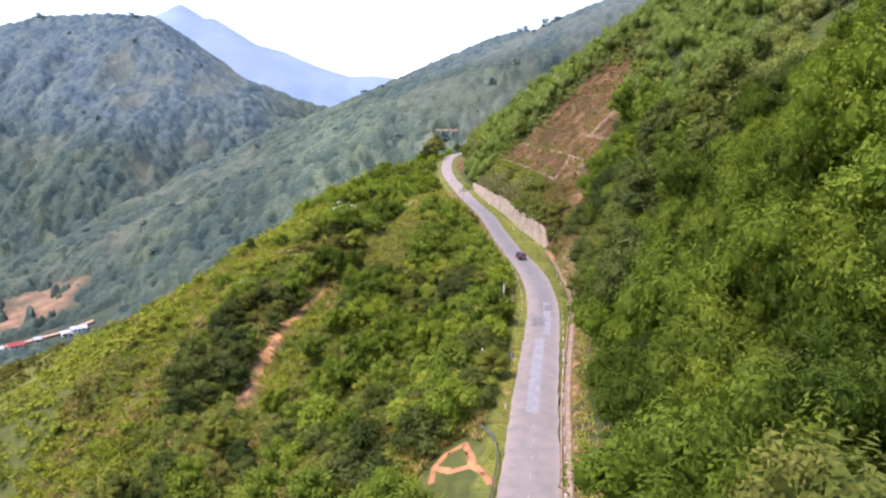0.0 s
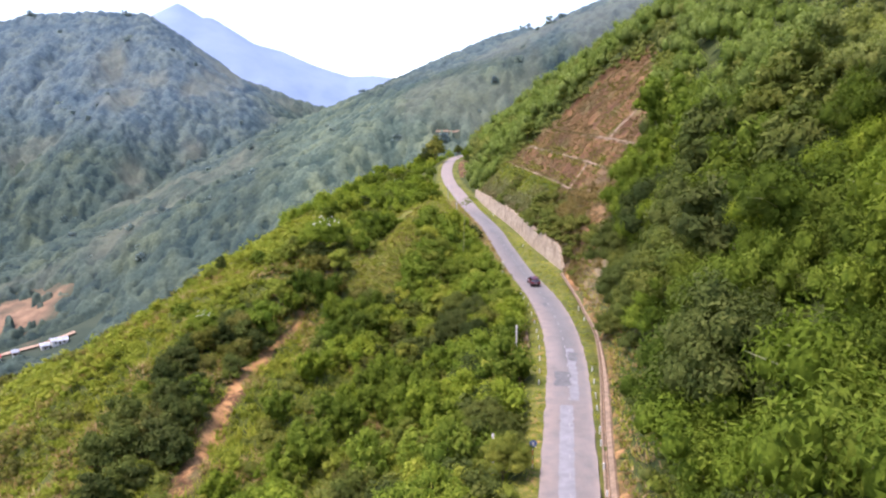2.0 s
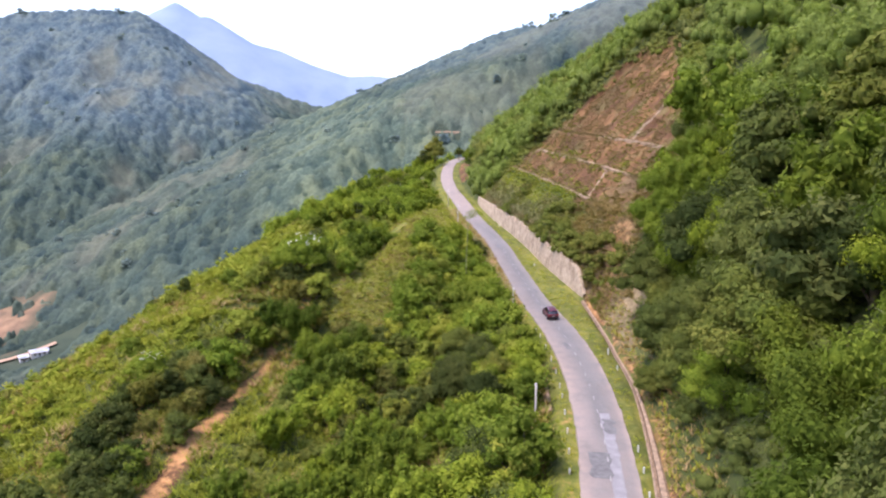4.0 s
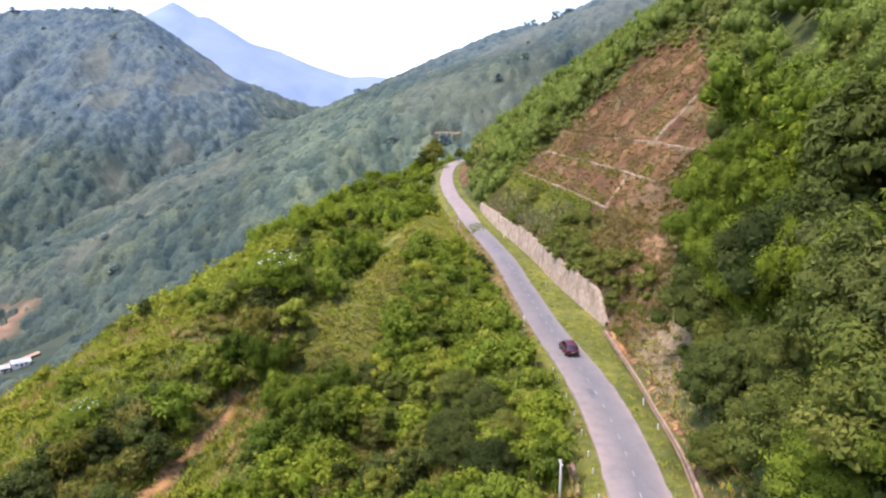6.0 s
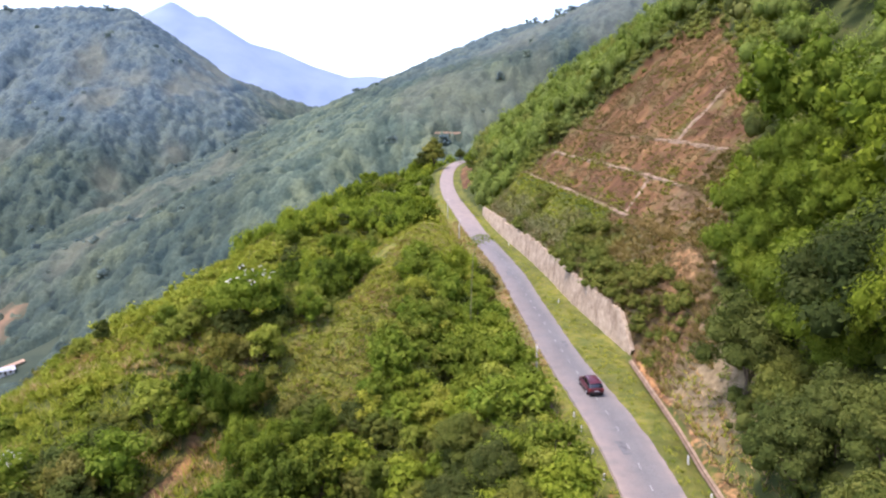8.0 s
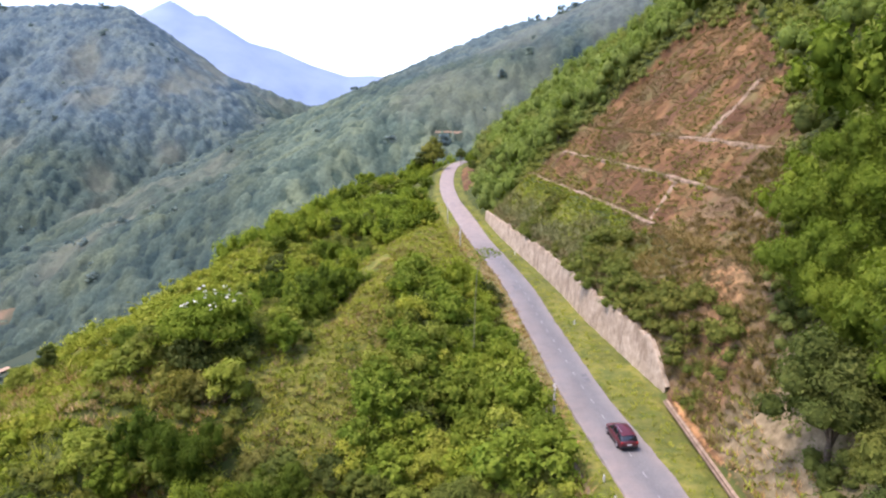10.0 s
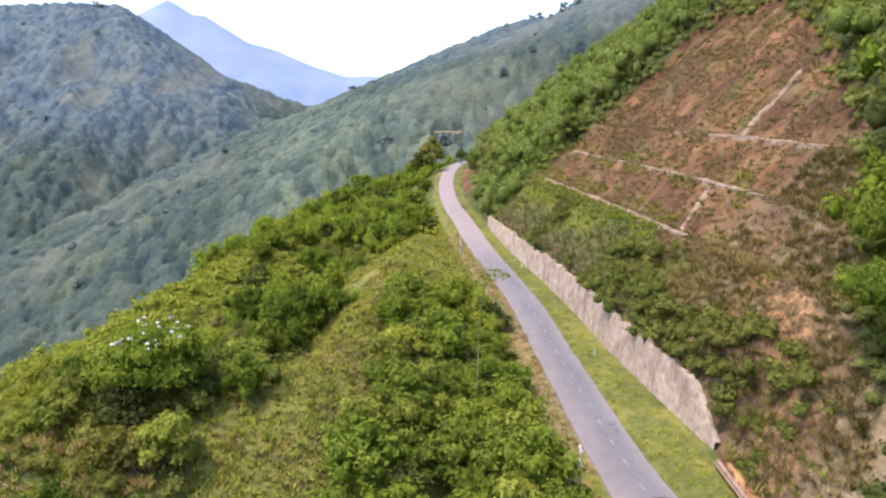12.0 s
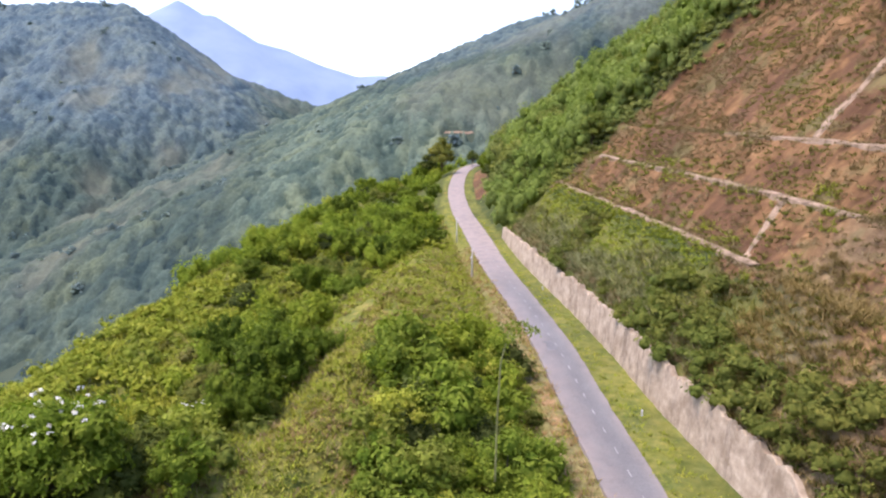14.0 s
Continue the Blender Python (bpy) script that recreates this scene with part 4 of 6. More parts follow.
M_TIN = plain("white_tin_roof", (0.66, 0.69, 0.73), 0.5, 0.4, 0.1, 0.4, 0.15)
M_REDTIN = plain("red_tin_roof", (0.52, 0.10, 0.09), 0.55, 0.4, 0.1, 0.4, 0.2)
M_PLASTER = plain("pale_plaster", (0.60, 0.56, 0.50), 0.9, 0.1, 0, 0.8, 0.15)
for hx, hy, hr, L, W, m, lab in [(-250, 446, 40, 12, 7, M_TIN, "valley house with a white tin roof beside a track"), (-256, 440, 40, 6, 5, M_TIN, "small shed with a white tin roof beside a track"),
                                 (-277, 420, 40, 11, 7, M_REDTIN, "valley house with a red tin roof beside a track"), (-285, 413, 40, 8, 6, M_TIN, "low house with a white tin roof beside a track"), (-269, 430, 40, 4, 3, M_TIN, "small shed with a white tin roof beside a track")]:
    house(0.75 * L, 0.75 * W, 2.8, 1.4, M_PLASTER, m, lab).matrix_basis = pose(hx, hy, height(hx, hy), 0, 0, hr)
vs = []
for q in np.linspace(0, 1, 40):
    bx, by = -345 + 99 * q, 381 + 78 * q + 3 * math.sin(q * 6)
    for o in (-2.6, 2.6):
        vs.append((bx - o * 0.65, by + o * 0.75, height(bx, by) + 0.9))
tagged(new("valley_track", mesh_np("valley_track", vs, [(2 * k, 2 * k + 1, 2 * k + 3, 2 * k + 2) for k in range(39)], [M_DIRT])), "pale dirt track through the valley settlement", "track", "", "structure")


def trail(name, points, w, mat, label, lift=0.12):
    """A trodden strip of bare earth laid over the ground along points."""
    vs = []
    for (ax, ay), (bx, by) in zip(points, points[1:]):
        ln = math.hypot(bx - ax, by - ay)
        n = max(3, int(ln / 0.8))
        for q in np.linspace(0, 1, n):
            cx, cy = ax + q * (bx - ax), ay + q * (by - ay)
            wide = w * (1 + 0.5 * noise.noise((cx * 0.6, cy * 0.6, 4)))
            for o, up in ((-1, -0.15), (-0.6, lift), (0, lift * 0.7), (0.6, lift), (1, -0.15)):
                px_, py_ = cx - o * wide * (by - ay) / ln, cy + o * wide * (bx - ax) / ln
                vs.append((px_, py_, height(px_, py_) + up))
    fs = [(5 * a + k, 5 * a + k + 1, 5 * a + k + 6, 5 * a + k + 5) for a in range(len(vs) // 5 - 1) for k in range(4)]
    return tagged(new(name, mesh_np(name, vs, fs, [mat], True)), label, "track", "", "structure")


trail("hill_track", [(-10, 569.5), (-3, 570.5), (9, 573), (14, 575)], 0.7, M_BENCH, "pale earth track across the far hillside", 0.35)
trail("earth_path", [(-0.9, 64.1), (0.4, 65.6), (2.3, 66.4), (2.7, 63.6), (2.9, 60.5), (3.8, 58.2), (4.4, 56.0)], 0.5, M_SOIL, "trodden orange earth path in the scrub below the road")
trail("earth_path", [(-1.2, 60.6), (-0.9, 64.1)], 0.45, M_SOIL, "trodden orange earth path in the scrub below the road")
trail("earth_path", [(-0.8, 63.6), (0.8, 61.3), (2.9, 60.5)], 0.5, M_SOIL, "trodden orange earth path in the scrub below the road")


# ---- plants ----
RNG = np.random.default_rng(5)


def leaves(rng, centres, radii, per, length, width, spread_=0.3, droop=0.0, low=-0.35, squash=1.0, tones=None):
    """Leaf sprays laid like shingles on the skin of rounded lobes: verts, triangles and each lobe's tone."""
    m = len(centres)
    n = m * per
    c, r = np.repeat(np.asarray(centres), per, 0), np.repeat(np.asarray(radii), per)[:, None]
    d = rng.normal(size=(n, 3))
    d /= np.linalg.norm(d, axis=1)[:, None]
    d[:, 2] = np.where(d[:, 2] < low, -d[:, 2], d[:, 2])
    # the lobes bulge unevenly
    wave = 1 + 0.24 * np.sin(5.1 * d[:, :1] + 3 * c[:, :1]) * np.sin(4.3 * d[:, 1:2] + 2 * c[:, 1:2]) + 0.10 * np.sin(7 * d[:, 2:] + c[:, 2:])
    p = c + d * r * wave * (1.04 - 0.40 * rng.random((n, 1)) ** 2.2) * np.array([1, 1, squash])
    nrm = d + rng.normal(size=(n, 3)) * spread_ + np.array([0, 0, 0.25])
    nrm /= np.linalg.norm(nrm, axis=1)[:, None]
    t = rng.normal(size=(n, 3)) * 0.8 + np.array([0, 0, -droop]) + d * droop * 0.6
    t -= nrm * (t * nrm).sum(1)[:, None]
    t /= np.linalg.norm(t, axis=1)[:, None] + 1e-6
    b = np.cross(nrm, t)
    if np.ndim(length):
        length, width = np.repeat(length, per)[:, None], np.repeat(width, per)[:, None]
    L, W = length * rng.uniform(0.6, 1.35, (n, 1)) / 2, width * rng.uniform(0.6, 1.3, (n, 1)) / 2
    v = np.stack([p - t * L - b * W, p - t * L * 0.6 + b * W, p + t * L - nrm * L * 0.3], 1).reshape(-1, 3)
    tones = rng.random(m) if tones is None else tones
    return v, np.arange(n * 3).reshape(-1, 3), np.repeat(tones, per * 3)


def ball(steps):
    bm = bmesh.new()
    bmesh.ops.create_icosphere(bm, subdivisions=steps, radius=1.0)
    got = np.array([v.co[:] for v in bm.verts]), np.array([[v.index for v in f.verts] for f in bm.faces])
    bm.free()
    return got


BALL = ball(1)


def cores(rng, centres, radii, squash, tones):
    """Lumpy leafy masses that fill the lobes: verts, triangles and tones."""
    g, q = BALL
    n, m = len(centres), len(g)
    v = np.asarray(centres)[:, None, :] + g[None] * np.asarray(radii)[:, None, None] * rng.uniform(0.74, 1.14, (n, m, 1)) * np.array([1, 1, squash])
    return v.reshape(-1, 3), ((np.arange(n) * m)[:, None, None] + q[None]).reshape(-1, 3), np.repeat(tones, m)


def lobed(rng, centres, radii, per, length, width, spread_=0.3, droop=0.0, low=-0.35, squash=1.0, core=0.66, share=0.5, coarse=0.52):
    """Lobes with a heart darkened to stand in for shade, ragged leafy sprays round it and a fringe of single leaves,
    each lobe of one tone.
    """
    tones, radii = rng.random(len(centres)), np.asarray(radii)
    many = max(4, int(per * share))
    # inner shade put into the colour: the filling takes a lower leaf tone
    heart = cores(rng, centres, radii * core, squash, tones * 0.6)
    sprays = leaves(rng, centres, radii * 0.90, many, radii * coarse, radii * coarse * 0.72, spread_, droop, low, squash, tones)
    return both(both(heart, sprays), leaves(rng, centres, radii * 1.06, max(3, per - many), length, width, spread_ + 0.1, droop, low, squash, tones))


def both(a, b):
    return np.concatenate([a[0], b[0]]), np.concatenate([a[1], b[1] + len(a[0])]), np.concatenate([a[2], b[2]])


def leafy(name, data, mat, parent=None):
    """An object from leaf data, with the tones of its clumps."""
    me = mesh_np(name, data[0], data[1], [mat], True)
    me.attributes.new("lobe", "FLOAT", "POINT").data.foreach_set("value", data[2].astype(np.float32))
    ob = new(name, me)
    ob.parent = parent
    return ob


def crown_lobes(rng, n, R, H, base, small=0.24, large=0.40):
    """Lobe centres over a domed crown, kept apart so that dark gaps show between them."""
    out = []
    while len(out) < n:
        d = rng.normal(size=(24, 3))
        d /= np.linalg.norm(d, axis=1)[:, None]
        d[:, 2] = np.abs(d[:, 2]) * 1.1 - 0.25
        if out:
            d = d[[np.argmax(np.min([np.linalg.norm(d - e, axis=1) for e in out], axis=0))]]
        out.append(d[0])
    d = np.array(out)
    k = rng.uniform(0.52, 0.80, (n, 1))
    k[: max(2, n // 6)] *= 0.4
    return d * k * np.array([R, R, H]) + np.array([0, 0, base + H * 0.35]), rng.uniform(small, large, n) * R


def make_tree(name, seed, R, H, base, mat, per, length, width, label, cat, group, n_lobes=17, spread_=0.3, droop=0.0, blossom=0, flat=0.85):
    rng = np.random.default_rng(seed)
    root = new(name)
    c, r = crown_lobes(rng, n_lobes, R, H, base)
    bm = bmesh.new()
    top = base + H * 0.5
    bm_tube(bm, [(0, 0, -1.5), (0.1, 0.05, base * 0.5), (0.0, 0.2, base), (0.2, 0.1, top)], [0.24, 0.19, 0.15, 0.05], 8)
    for q in c[:7]:
        bm_tube(bm, [(0, 0.1, base * 0.7), tuple(q * 0.55 + np.array([0, 0, base * 0.35])), tuple(q)], [0.12, 0.08, 0.03], 5)
    part("trunk", bm, M_BARK, root)
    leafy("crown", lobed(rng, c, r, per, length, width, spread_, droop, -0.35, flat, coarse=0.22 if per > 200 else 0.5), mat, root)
    if blossom:
        tops = c[np.argsort(-c[:, 2] + 0.5 * c[:, 0])][:blossom]
        for q in tops:
            spots = q + rng.normal(size=(6, 3)) * np.array([0.75, 0.75, 0.2]) + np.array([0, 0, 0.75])
            tagged(leafy("blossom", leaves(rng, spots, rng.uniform(0.10, 0.22, 6), 12, 0.15, 0.13, 0.5, 0, 0.1, 0.6), M_BLOSSOM, root), "cluster of white blossom")
    return tagged(root, label, cat, group)


def make_bamboo(name, seed, height_, reach, culms, per, label, group, mat=None, thin=False):
    """A clump of arching culms with hanging, billowing leafy plumes."""
    rng = np.random.default_rng(seed)
    root = new(name)
    bm = bmesh.new()
    cen, rad = [], []
    for k in range(culms):
        a, lean = 6.28 * (k + rng.uniform(-0.3, 0.3)) / culms * 2.0, reach * (0.2 + 0.8 * math.sqrt((k + 0.5) / culms))
        h = height_ * rng.uniform(0.72, 1.05) * (1.08 - 0.32 * lean / reach)
        dx, dy = math.cos(a), math.sin(a)
        pts = []
        for q in (0, 0.25, 0.5, 0.75, 0.92, 1.05):
            out = lean * q ** 2.2
            pts.append((0.5 * dx + out * dx, 0.5 * dy + out * dy, h * (q - 0.22 * q**4) - 0.8 * (q == 0)))
        bm_tube(bm, pts, [0.06, 0.05, 0.045, 0.035, 0.025, 0.01], 3, False)
        for q in (0.42, 0.62, 0.80, 0.97):
            out = lean * q ** 2.2
            cen.append((0.5 * dx + out * dx + rng.normal() * 0.3, 0.5 * dy + out * dy + rng.normal() * 0.3, h * (q - 0.22 * q**4) + rng.normal() * 0.25))
            rad.append(rng.uniform(0.75, 1.15) * (1.2 - 0.35 * q) * reach / 3.1)
    tagged(part("cane_mass", bm, M_CULM, root), kind="stuff")
    cen, rad = np.array(cen), np.array(rad)
    leafy("foliage", lobed(rng, cen, rad, per, 0.30 if thin else 0.44, 0.10 if thin else 0.15, 0.34, 0.9, -0.6, 1.25, 0.6, coarse=0.23 if thin else 0.5), mat or M_BAMBOO, root)
    return tagged(root, label, "bamboo", group)


def make_shrub(name, seed, R, H, mat, per, label, cat, group):
    rng = np.random.default_rng(seed)
    root = new(name)
    c, r = crown_lobes(rng, 11, R, H, 0.35, 0.26, 0.46)
    bm = bmesh.new()
    for q in c[:5]:
        bm_tube(bm, [(0, 0, -0.6), tuple(q * 0.5), tuple(q)], [0.06, 0.045, 0.015], 4)
    tagged(part("stem_mass", bm, M_BARK, root), kind="stuff")
    leafy("crown", lobed(rng, c, r, per, 0.19, 0.115, 0.42, 0.0, -0.35, 0.9, coarse=0.38), mat, root)
    return tagged(root, label, cat, group)


G1, G2, G3, G4 = "broadleaf trees on the slope", "dark trees on the slope", "bamboo clumps on the slope", "shrubs on the slope"
P_BROAD = [make_tree("broadleaf_tree", 20 + k, R, H, b, M_BROAD, 120, 0.36, 0.20, "mid-green broadleaf tree with lumpy crown on steep slope", "tree", G1, 22)
           for k, (R, H, b) in enumerate([(4.0, 5.2, 3.4), (3.5, 4.8, 3.8), (4.7, 5.0, 3.0)])]
P_DARK = [make_tree("dark_tree", 30 + k, R, H, b, M_DARK, 120, 0.34, 0.19, "dark green evergreen tree with dense round crown", "tree", G2, 22)
          for k, (R, H, b) in enumerate([(3.9, 5.0, 3.2), (3.4, 4.6, 3.4)])]
P_BAMBOO = [make_bamboo("bamboo_clump", 40 + k, h, r, n, 50, "light green bamboo clump with arching feathery plumes", G3)
            for k, (h, r, n) in enumerate([(9.5, 3.6, 13), (8.0, 3.2, 12), (11.0, 4.2, 14)])]
F_BROAD = [make_tree("broadleaf_tree", 70 + k, R, H, b, m, 500, 0.20, 0.11, lab, "tree", G1, 25)
           for k, (R, H, b, m, lab) in enumerate([(4.0, 5.2, 3.4, M_BROAD, "mid-green broadleaf tree with lumpy crown on steep slope"), (4.6, 5.0, 3.0, M_BROAD, "mid-green broadleaf tree with lumpy crown on steep slope"),
                                                 (4.2, 5.0, 3.0, M_FRESH, "bright green broadleaf tree with lumpy crown on steep slope")])]
F_DARK = [make_tree("dark_tree", 75, 3.9, 5.0, 3.2, M_DARK, 500, 0.19, 0.105, "dark green evergreen tree with dense round crown", "tree", G2, 26)]
F_BAMBOO = [make_bamboo("bamboo_clump", 78 + k, h, r, n, 270, "light green bamboo clump with arching feathery plumes", G3, thin=True) for k, (h, r, n) in enumerate([(9.5, 3.8, 14), (11.0, 4.2, 14)])]
P_SHRUB = [make_shrub("shrub", 50 + k, R, H, m, 150, lab, "shrub", G4)
           for k, (R, H, m, lab) in enumerate([(1.8, 2.4, M_SHRUB, "yellow-green leafy shrub growing thickly on a hillside"), (2.3, 2.8, M_FRESH, "fresh green leafy shrub growing thickly on a hillside"),
                                              (1.6, 1.9, M_OLIVE, "dry olive-brown shrub on a hillside"), (2.1, 2.2, M_DARK, "dark green tangled shrub on a hillside")])]
P_YOUNG = [make_tree("young_tree", 85 + k, R, H, b, m, 170, 0.21, 0.12, lab, "tree", "young trees on the spur", 19)
           for k, (R, H, b, m, lab) in enumerate([(2.3, 3.2, 0.9, M_SHRUB, "young yellow-green tree with a low bushy crown"), (2.7, 2.8, 0.7, M_FRESH, "young green tree with a low bushy crown"), (1.9, 3.4, 1.0, M_BROAD, "young green tree with a low bushy crown")])]
P_FLOWER = make_tree("flowering_tree", 60, 4.6, 3.0, 1.8, M_FRESH, 330, 0.24, 0.14, "bright green tree topped with white blossom on the spur", "tree", "", 26, 0.34, 0, 5, 0.62)


def jitter_grid(x0, x1, y0, y1, step):
    a, b = np.meshgrid(np.arange(x0, x1, step), np.arange(y0, y1, step))
    a = a.ravel() + RNG.uniform(-0.48, 0.48, a.size) * step
    b = b.ravel() + RNG.uniform(-0.48, 0.48, b.size) * step
    return a, b


USED = set()


def plant(proto, x, y, z, size, sink=0.2):
    m = Matrix.Translation((x, y, z - sink)) @ Euler((RNG.normal() * 0.05, RNG.normal() * 0.05, RNG.uniform(0, 6.28))).to_matrix().to_4x4() @ Matrix.Diagonal((size * RNG.uniform(0.9, 1.1), size, size * RNG.uniform(0.88, 1.15), 1))
    if proto not in USED:
        USED.add(proto)
        proto.matrix_basis = m
        return proto
    p0 = proto.matrix_basis.copy()
    got = copy_thing(proto, Matrix())
    got.matrix_basis = m
    return got


def meadow(x, y):
    """1 on the open grassy track along the spur's crest."""
    pts = [(-15, 158), (-11, 166), (-9, 178), (-8, 190), (-5, 200), (-3, 214), (-2, 240)]
    best = np.full(np.shape(x), 1e9)
    for (ax, ay), (bx, by) in zip(pts, pts[1:]):
        k = np.clip(((x - ax) * (bx - ax) + (y - ay) * (by - ay)) / ((bx - ax) ** 2 + (by - ay) ** 2), 0, 1)
        best = np.minimum(best, np.hypot(x - ax - k * (bx - ax), y - ay - k * (by - ay)))
    return (best < 4.3 + 2.4 * fbm(x, y, 6)) | (np.hypot((x + 13) / 7.3, (y - 160.5) / 6.3) < 1 + 0.7 * fbm(x, y, 5))


def west_of_slip(x, y):
    """Distance to the west of the bare slip that runs down the slope."""
    return np.interp(y, [96, 106, 118, 130, 138, 143, 149, 165], [-31.5, -31.7, -32, -31.2, -30, -28.9, -27.2, -20]) - x


def slide(x, y):
    """1 on the bare slip."""
    return (np.abs(west_of_slip(x, y)) < 1.3 + 2.0 * fbm(x, y, 5)) & (y > 97) & (y < 151)


BANK_Y, BANK_X = [134, 143, 147, 155, 164, 172, 178], [25.0, 28.7, 29.5, 33.0, 35.5, 39.0, 42.0]


def dry_bank(x, y, more=0.0):
    """1 on the straw-grown bank between the drain and the eastern forest."""
    return (y > 134) & (y < 180) & (x < np.interp(y, BANK_Y, BANK_X) + more)


# single trees that stand out
RNG = np.random.default_rng(100)
# some dark trees west of the road are added to stand in for shade
for (x, y, size, proto) in [(21.5, 71, 1.5, F_DARK[0]), (18.4, 58.5, 0.85, F_DARK[0]), (19.4, 52.5, 0.8, F_DARK[0]), (15.6, 48.5, 1.05, F_BAMBOO[0]), (17.6, 43.5, 1.15, F_BAMBOO[1]), (18.2, 38.5, 1.0, F_BAMBOO[0]), (5.0, 91.5, 0.8, F_BROAD[0]), (6.0, 83.0, 0.6, F_BROAD[1]), (35.8, 153.5, 1.1, F_BAMBOO[1]), (35.0, 147.5, 1.1, F_BAMBOO[0]), (39.5, 158.5, 1.15, F_BAMBOO[1]), (41.5, 150.5, 1.2, F_BAMBOO[0]), (44.5, 164, 1.1, F_BAMBOO[1]), (34.4, 138.5, 1.15, F_BAMBOO[0]), (33.6, 131.5, 1.1, F_BAMBOO[1]), (38.5, 134.5, 1.15, F_BAMBOO[0]), (30.6, 126.5, 0.8, F_DARK[0]), (35.5, 125.0, 1.1, F_BAMBOO[1]), (30.2, 132.6, 0.7, F_BROAD[1]), (30.0, 120.5, 0.9, F_DARK[0]), (5.6, 135.5, 0.85, F_DARK[0]), (2.0, 127.5, 0.8, F_DARK[0]), (5.2, 123.5, 0.7, F_DARK[0]), (6.8, 141, 0.6, F_DARK[0]), (3.2, 145, 0.8, F_DARK[0]), (7.2, 128, 0.7, F_BROAD[0]), (9.4, 140, 0.55, F_BROAD[1]), (1.5, 133, 0.8, F_DARK[0]), (10.4, 147.5, 0.5, F_DARK[0]), (-18.6, 144.5, 0.9, F_BAMBOO[0]), (-23.0, 151, 0.8, F_BAMBOO[1]), (-13.4, 149, 0.7, F_BAMBOO[0]), (-15.9, 139.5, 0.85, P_BAMBOO[0]), (0.2, 121, 0.8, P_BAMBOO[1]), (1.5, 118, 0.7, P_BAMBOO[0]), (-25.0, 166, 1.3, P_FLOWER), (-25, 192, 0.8, P_FLOWER), (-20, 335, 1.1, P_FLOWER), (-43, 141, 0.7, P_FLOWER), (-4.5, 398, 1.55, P_BROAD[0]), (-9.5, 395, 1.3, P_BROAD[1]), (8.8, 426, 0.9, P_DARK[1])]:
    z = height(x, y)
    plant(proto, x, y, z, size)

# forest on the eastern slope
RNG = np.random.default_rng(101)
x, y = jitter_grid(8, 75, 22, 172, 6.8)
z, dr, dl, yr, zone, u = land(x, y)
patchy = fbm(x, y, 26, 3)
# stands of one kind: x, y, reach, bamboo (1) or evergreen (-1)
for sx, sy, sr, kind in ((16, 46, 8, 1), (26, 55, 7, 1), (32, 85, 11, 1), (36, 152, 13, 1), (46, 152, 14, 1), (40, 97, 9, -1), (29, 66, 10, 1), (21, 50, 9, 1), (27, 128, 10, -1), (46, 120, 10, -1), (26, 104, 8, -1)):
    patchy = patchy + 0.5 * kind * np.exp(-((x - sx) ** 2 + (y - sy) ** 2) / sr**2)
keep = (u > 0) & (dr > np.where((y > 104) & (y < 146), 1.4, 3.4)) & (dr < 46) & (zone < 0.35) & ~dry_bank(x, y, 1.5)
upper = keep & (dr > 27) & (y > 100)
for i in np.where(keep & ~upper)[0]:
    k = RNG.random()
    overhung = 110 < y[i] < 143
    if dr[i] < 5.0 and not overhung:
        plant(P_SHRUB[int(RNG.integers(0, 4))], x[i], y[i], z[i], RNG.uniform(1.1, 1.6))
        continue
    low = 1.12 if overhung else 0.85 if dr[i] < 8 else 1
    close = dr[i] < (60 if y[i] < 100 else 10)
    if patchy[i] > (0.08 if dr[i] < 10 else -0.04) or k < 0.25:
        kinds = F_BAMBOO if close else P_BAMBOO
    elif patchy[i] < -0.14 or k < 0.4:
        kinds = F_DARK if close else P_DARK
    else:
        kinds = F_BROAD if close else P_BROAD
    if overhung and dr[i] < 12 and k < 0.75:
        kinds = F_DARK
    if dr[i] < 9 and kinds is F_BAMBOO and y[i] > 95:
        kinds = F_BROAD
    plant(kinds[int(RNG.integers(0, len(kinds)))], x[i], y[i], z[i], min(RNG.uniform(1.0, 1.75) * low, max(0.5, (dr[i] + 1.2) / 4.4)), 2.0 if dr[i] < 6 else 2.5)
FAR_R = [(x[upper & q], y[upper & q], z[upper & q]) for q in (patchy > 0.05, patchy <= 0.05)]

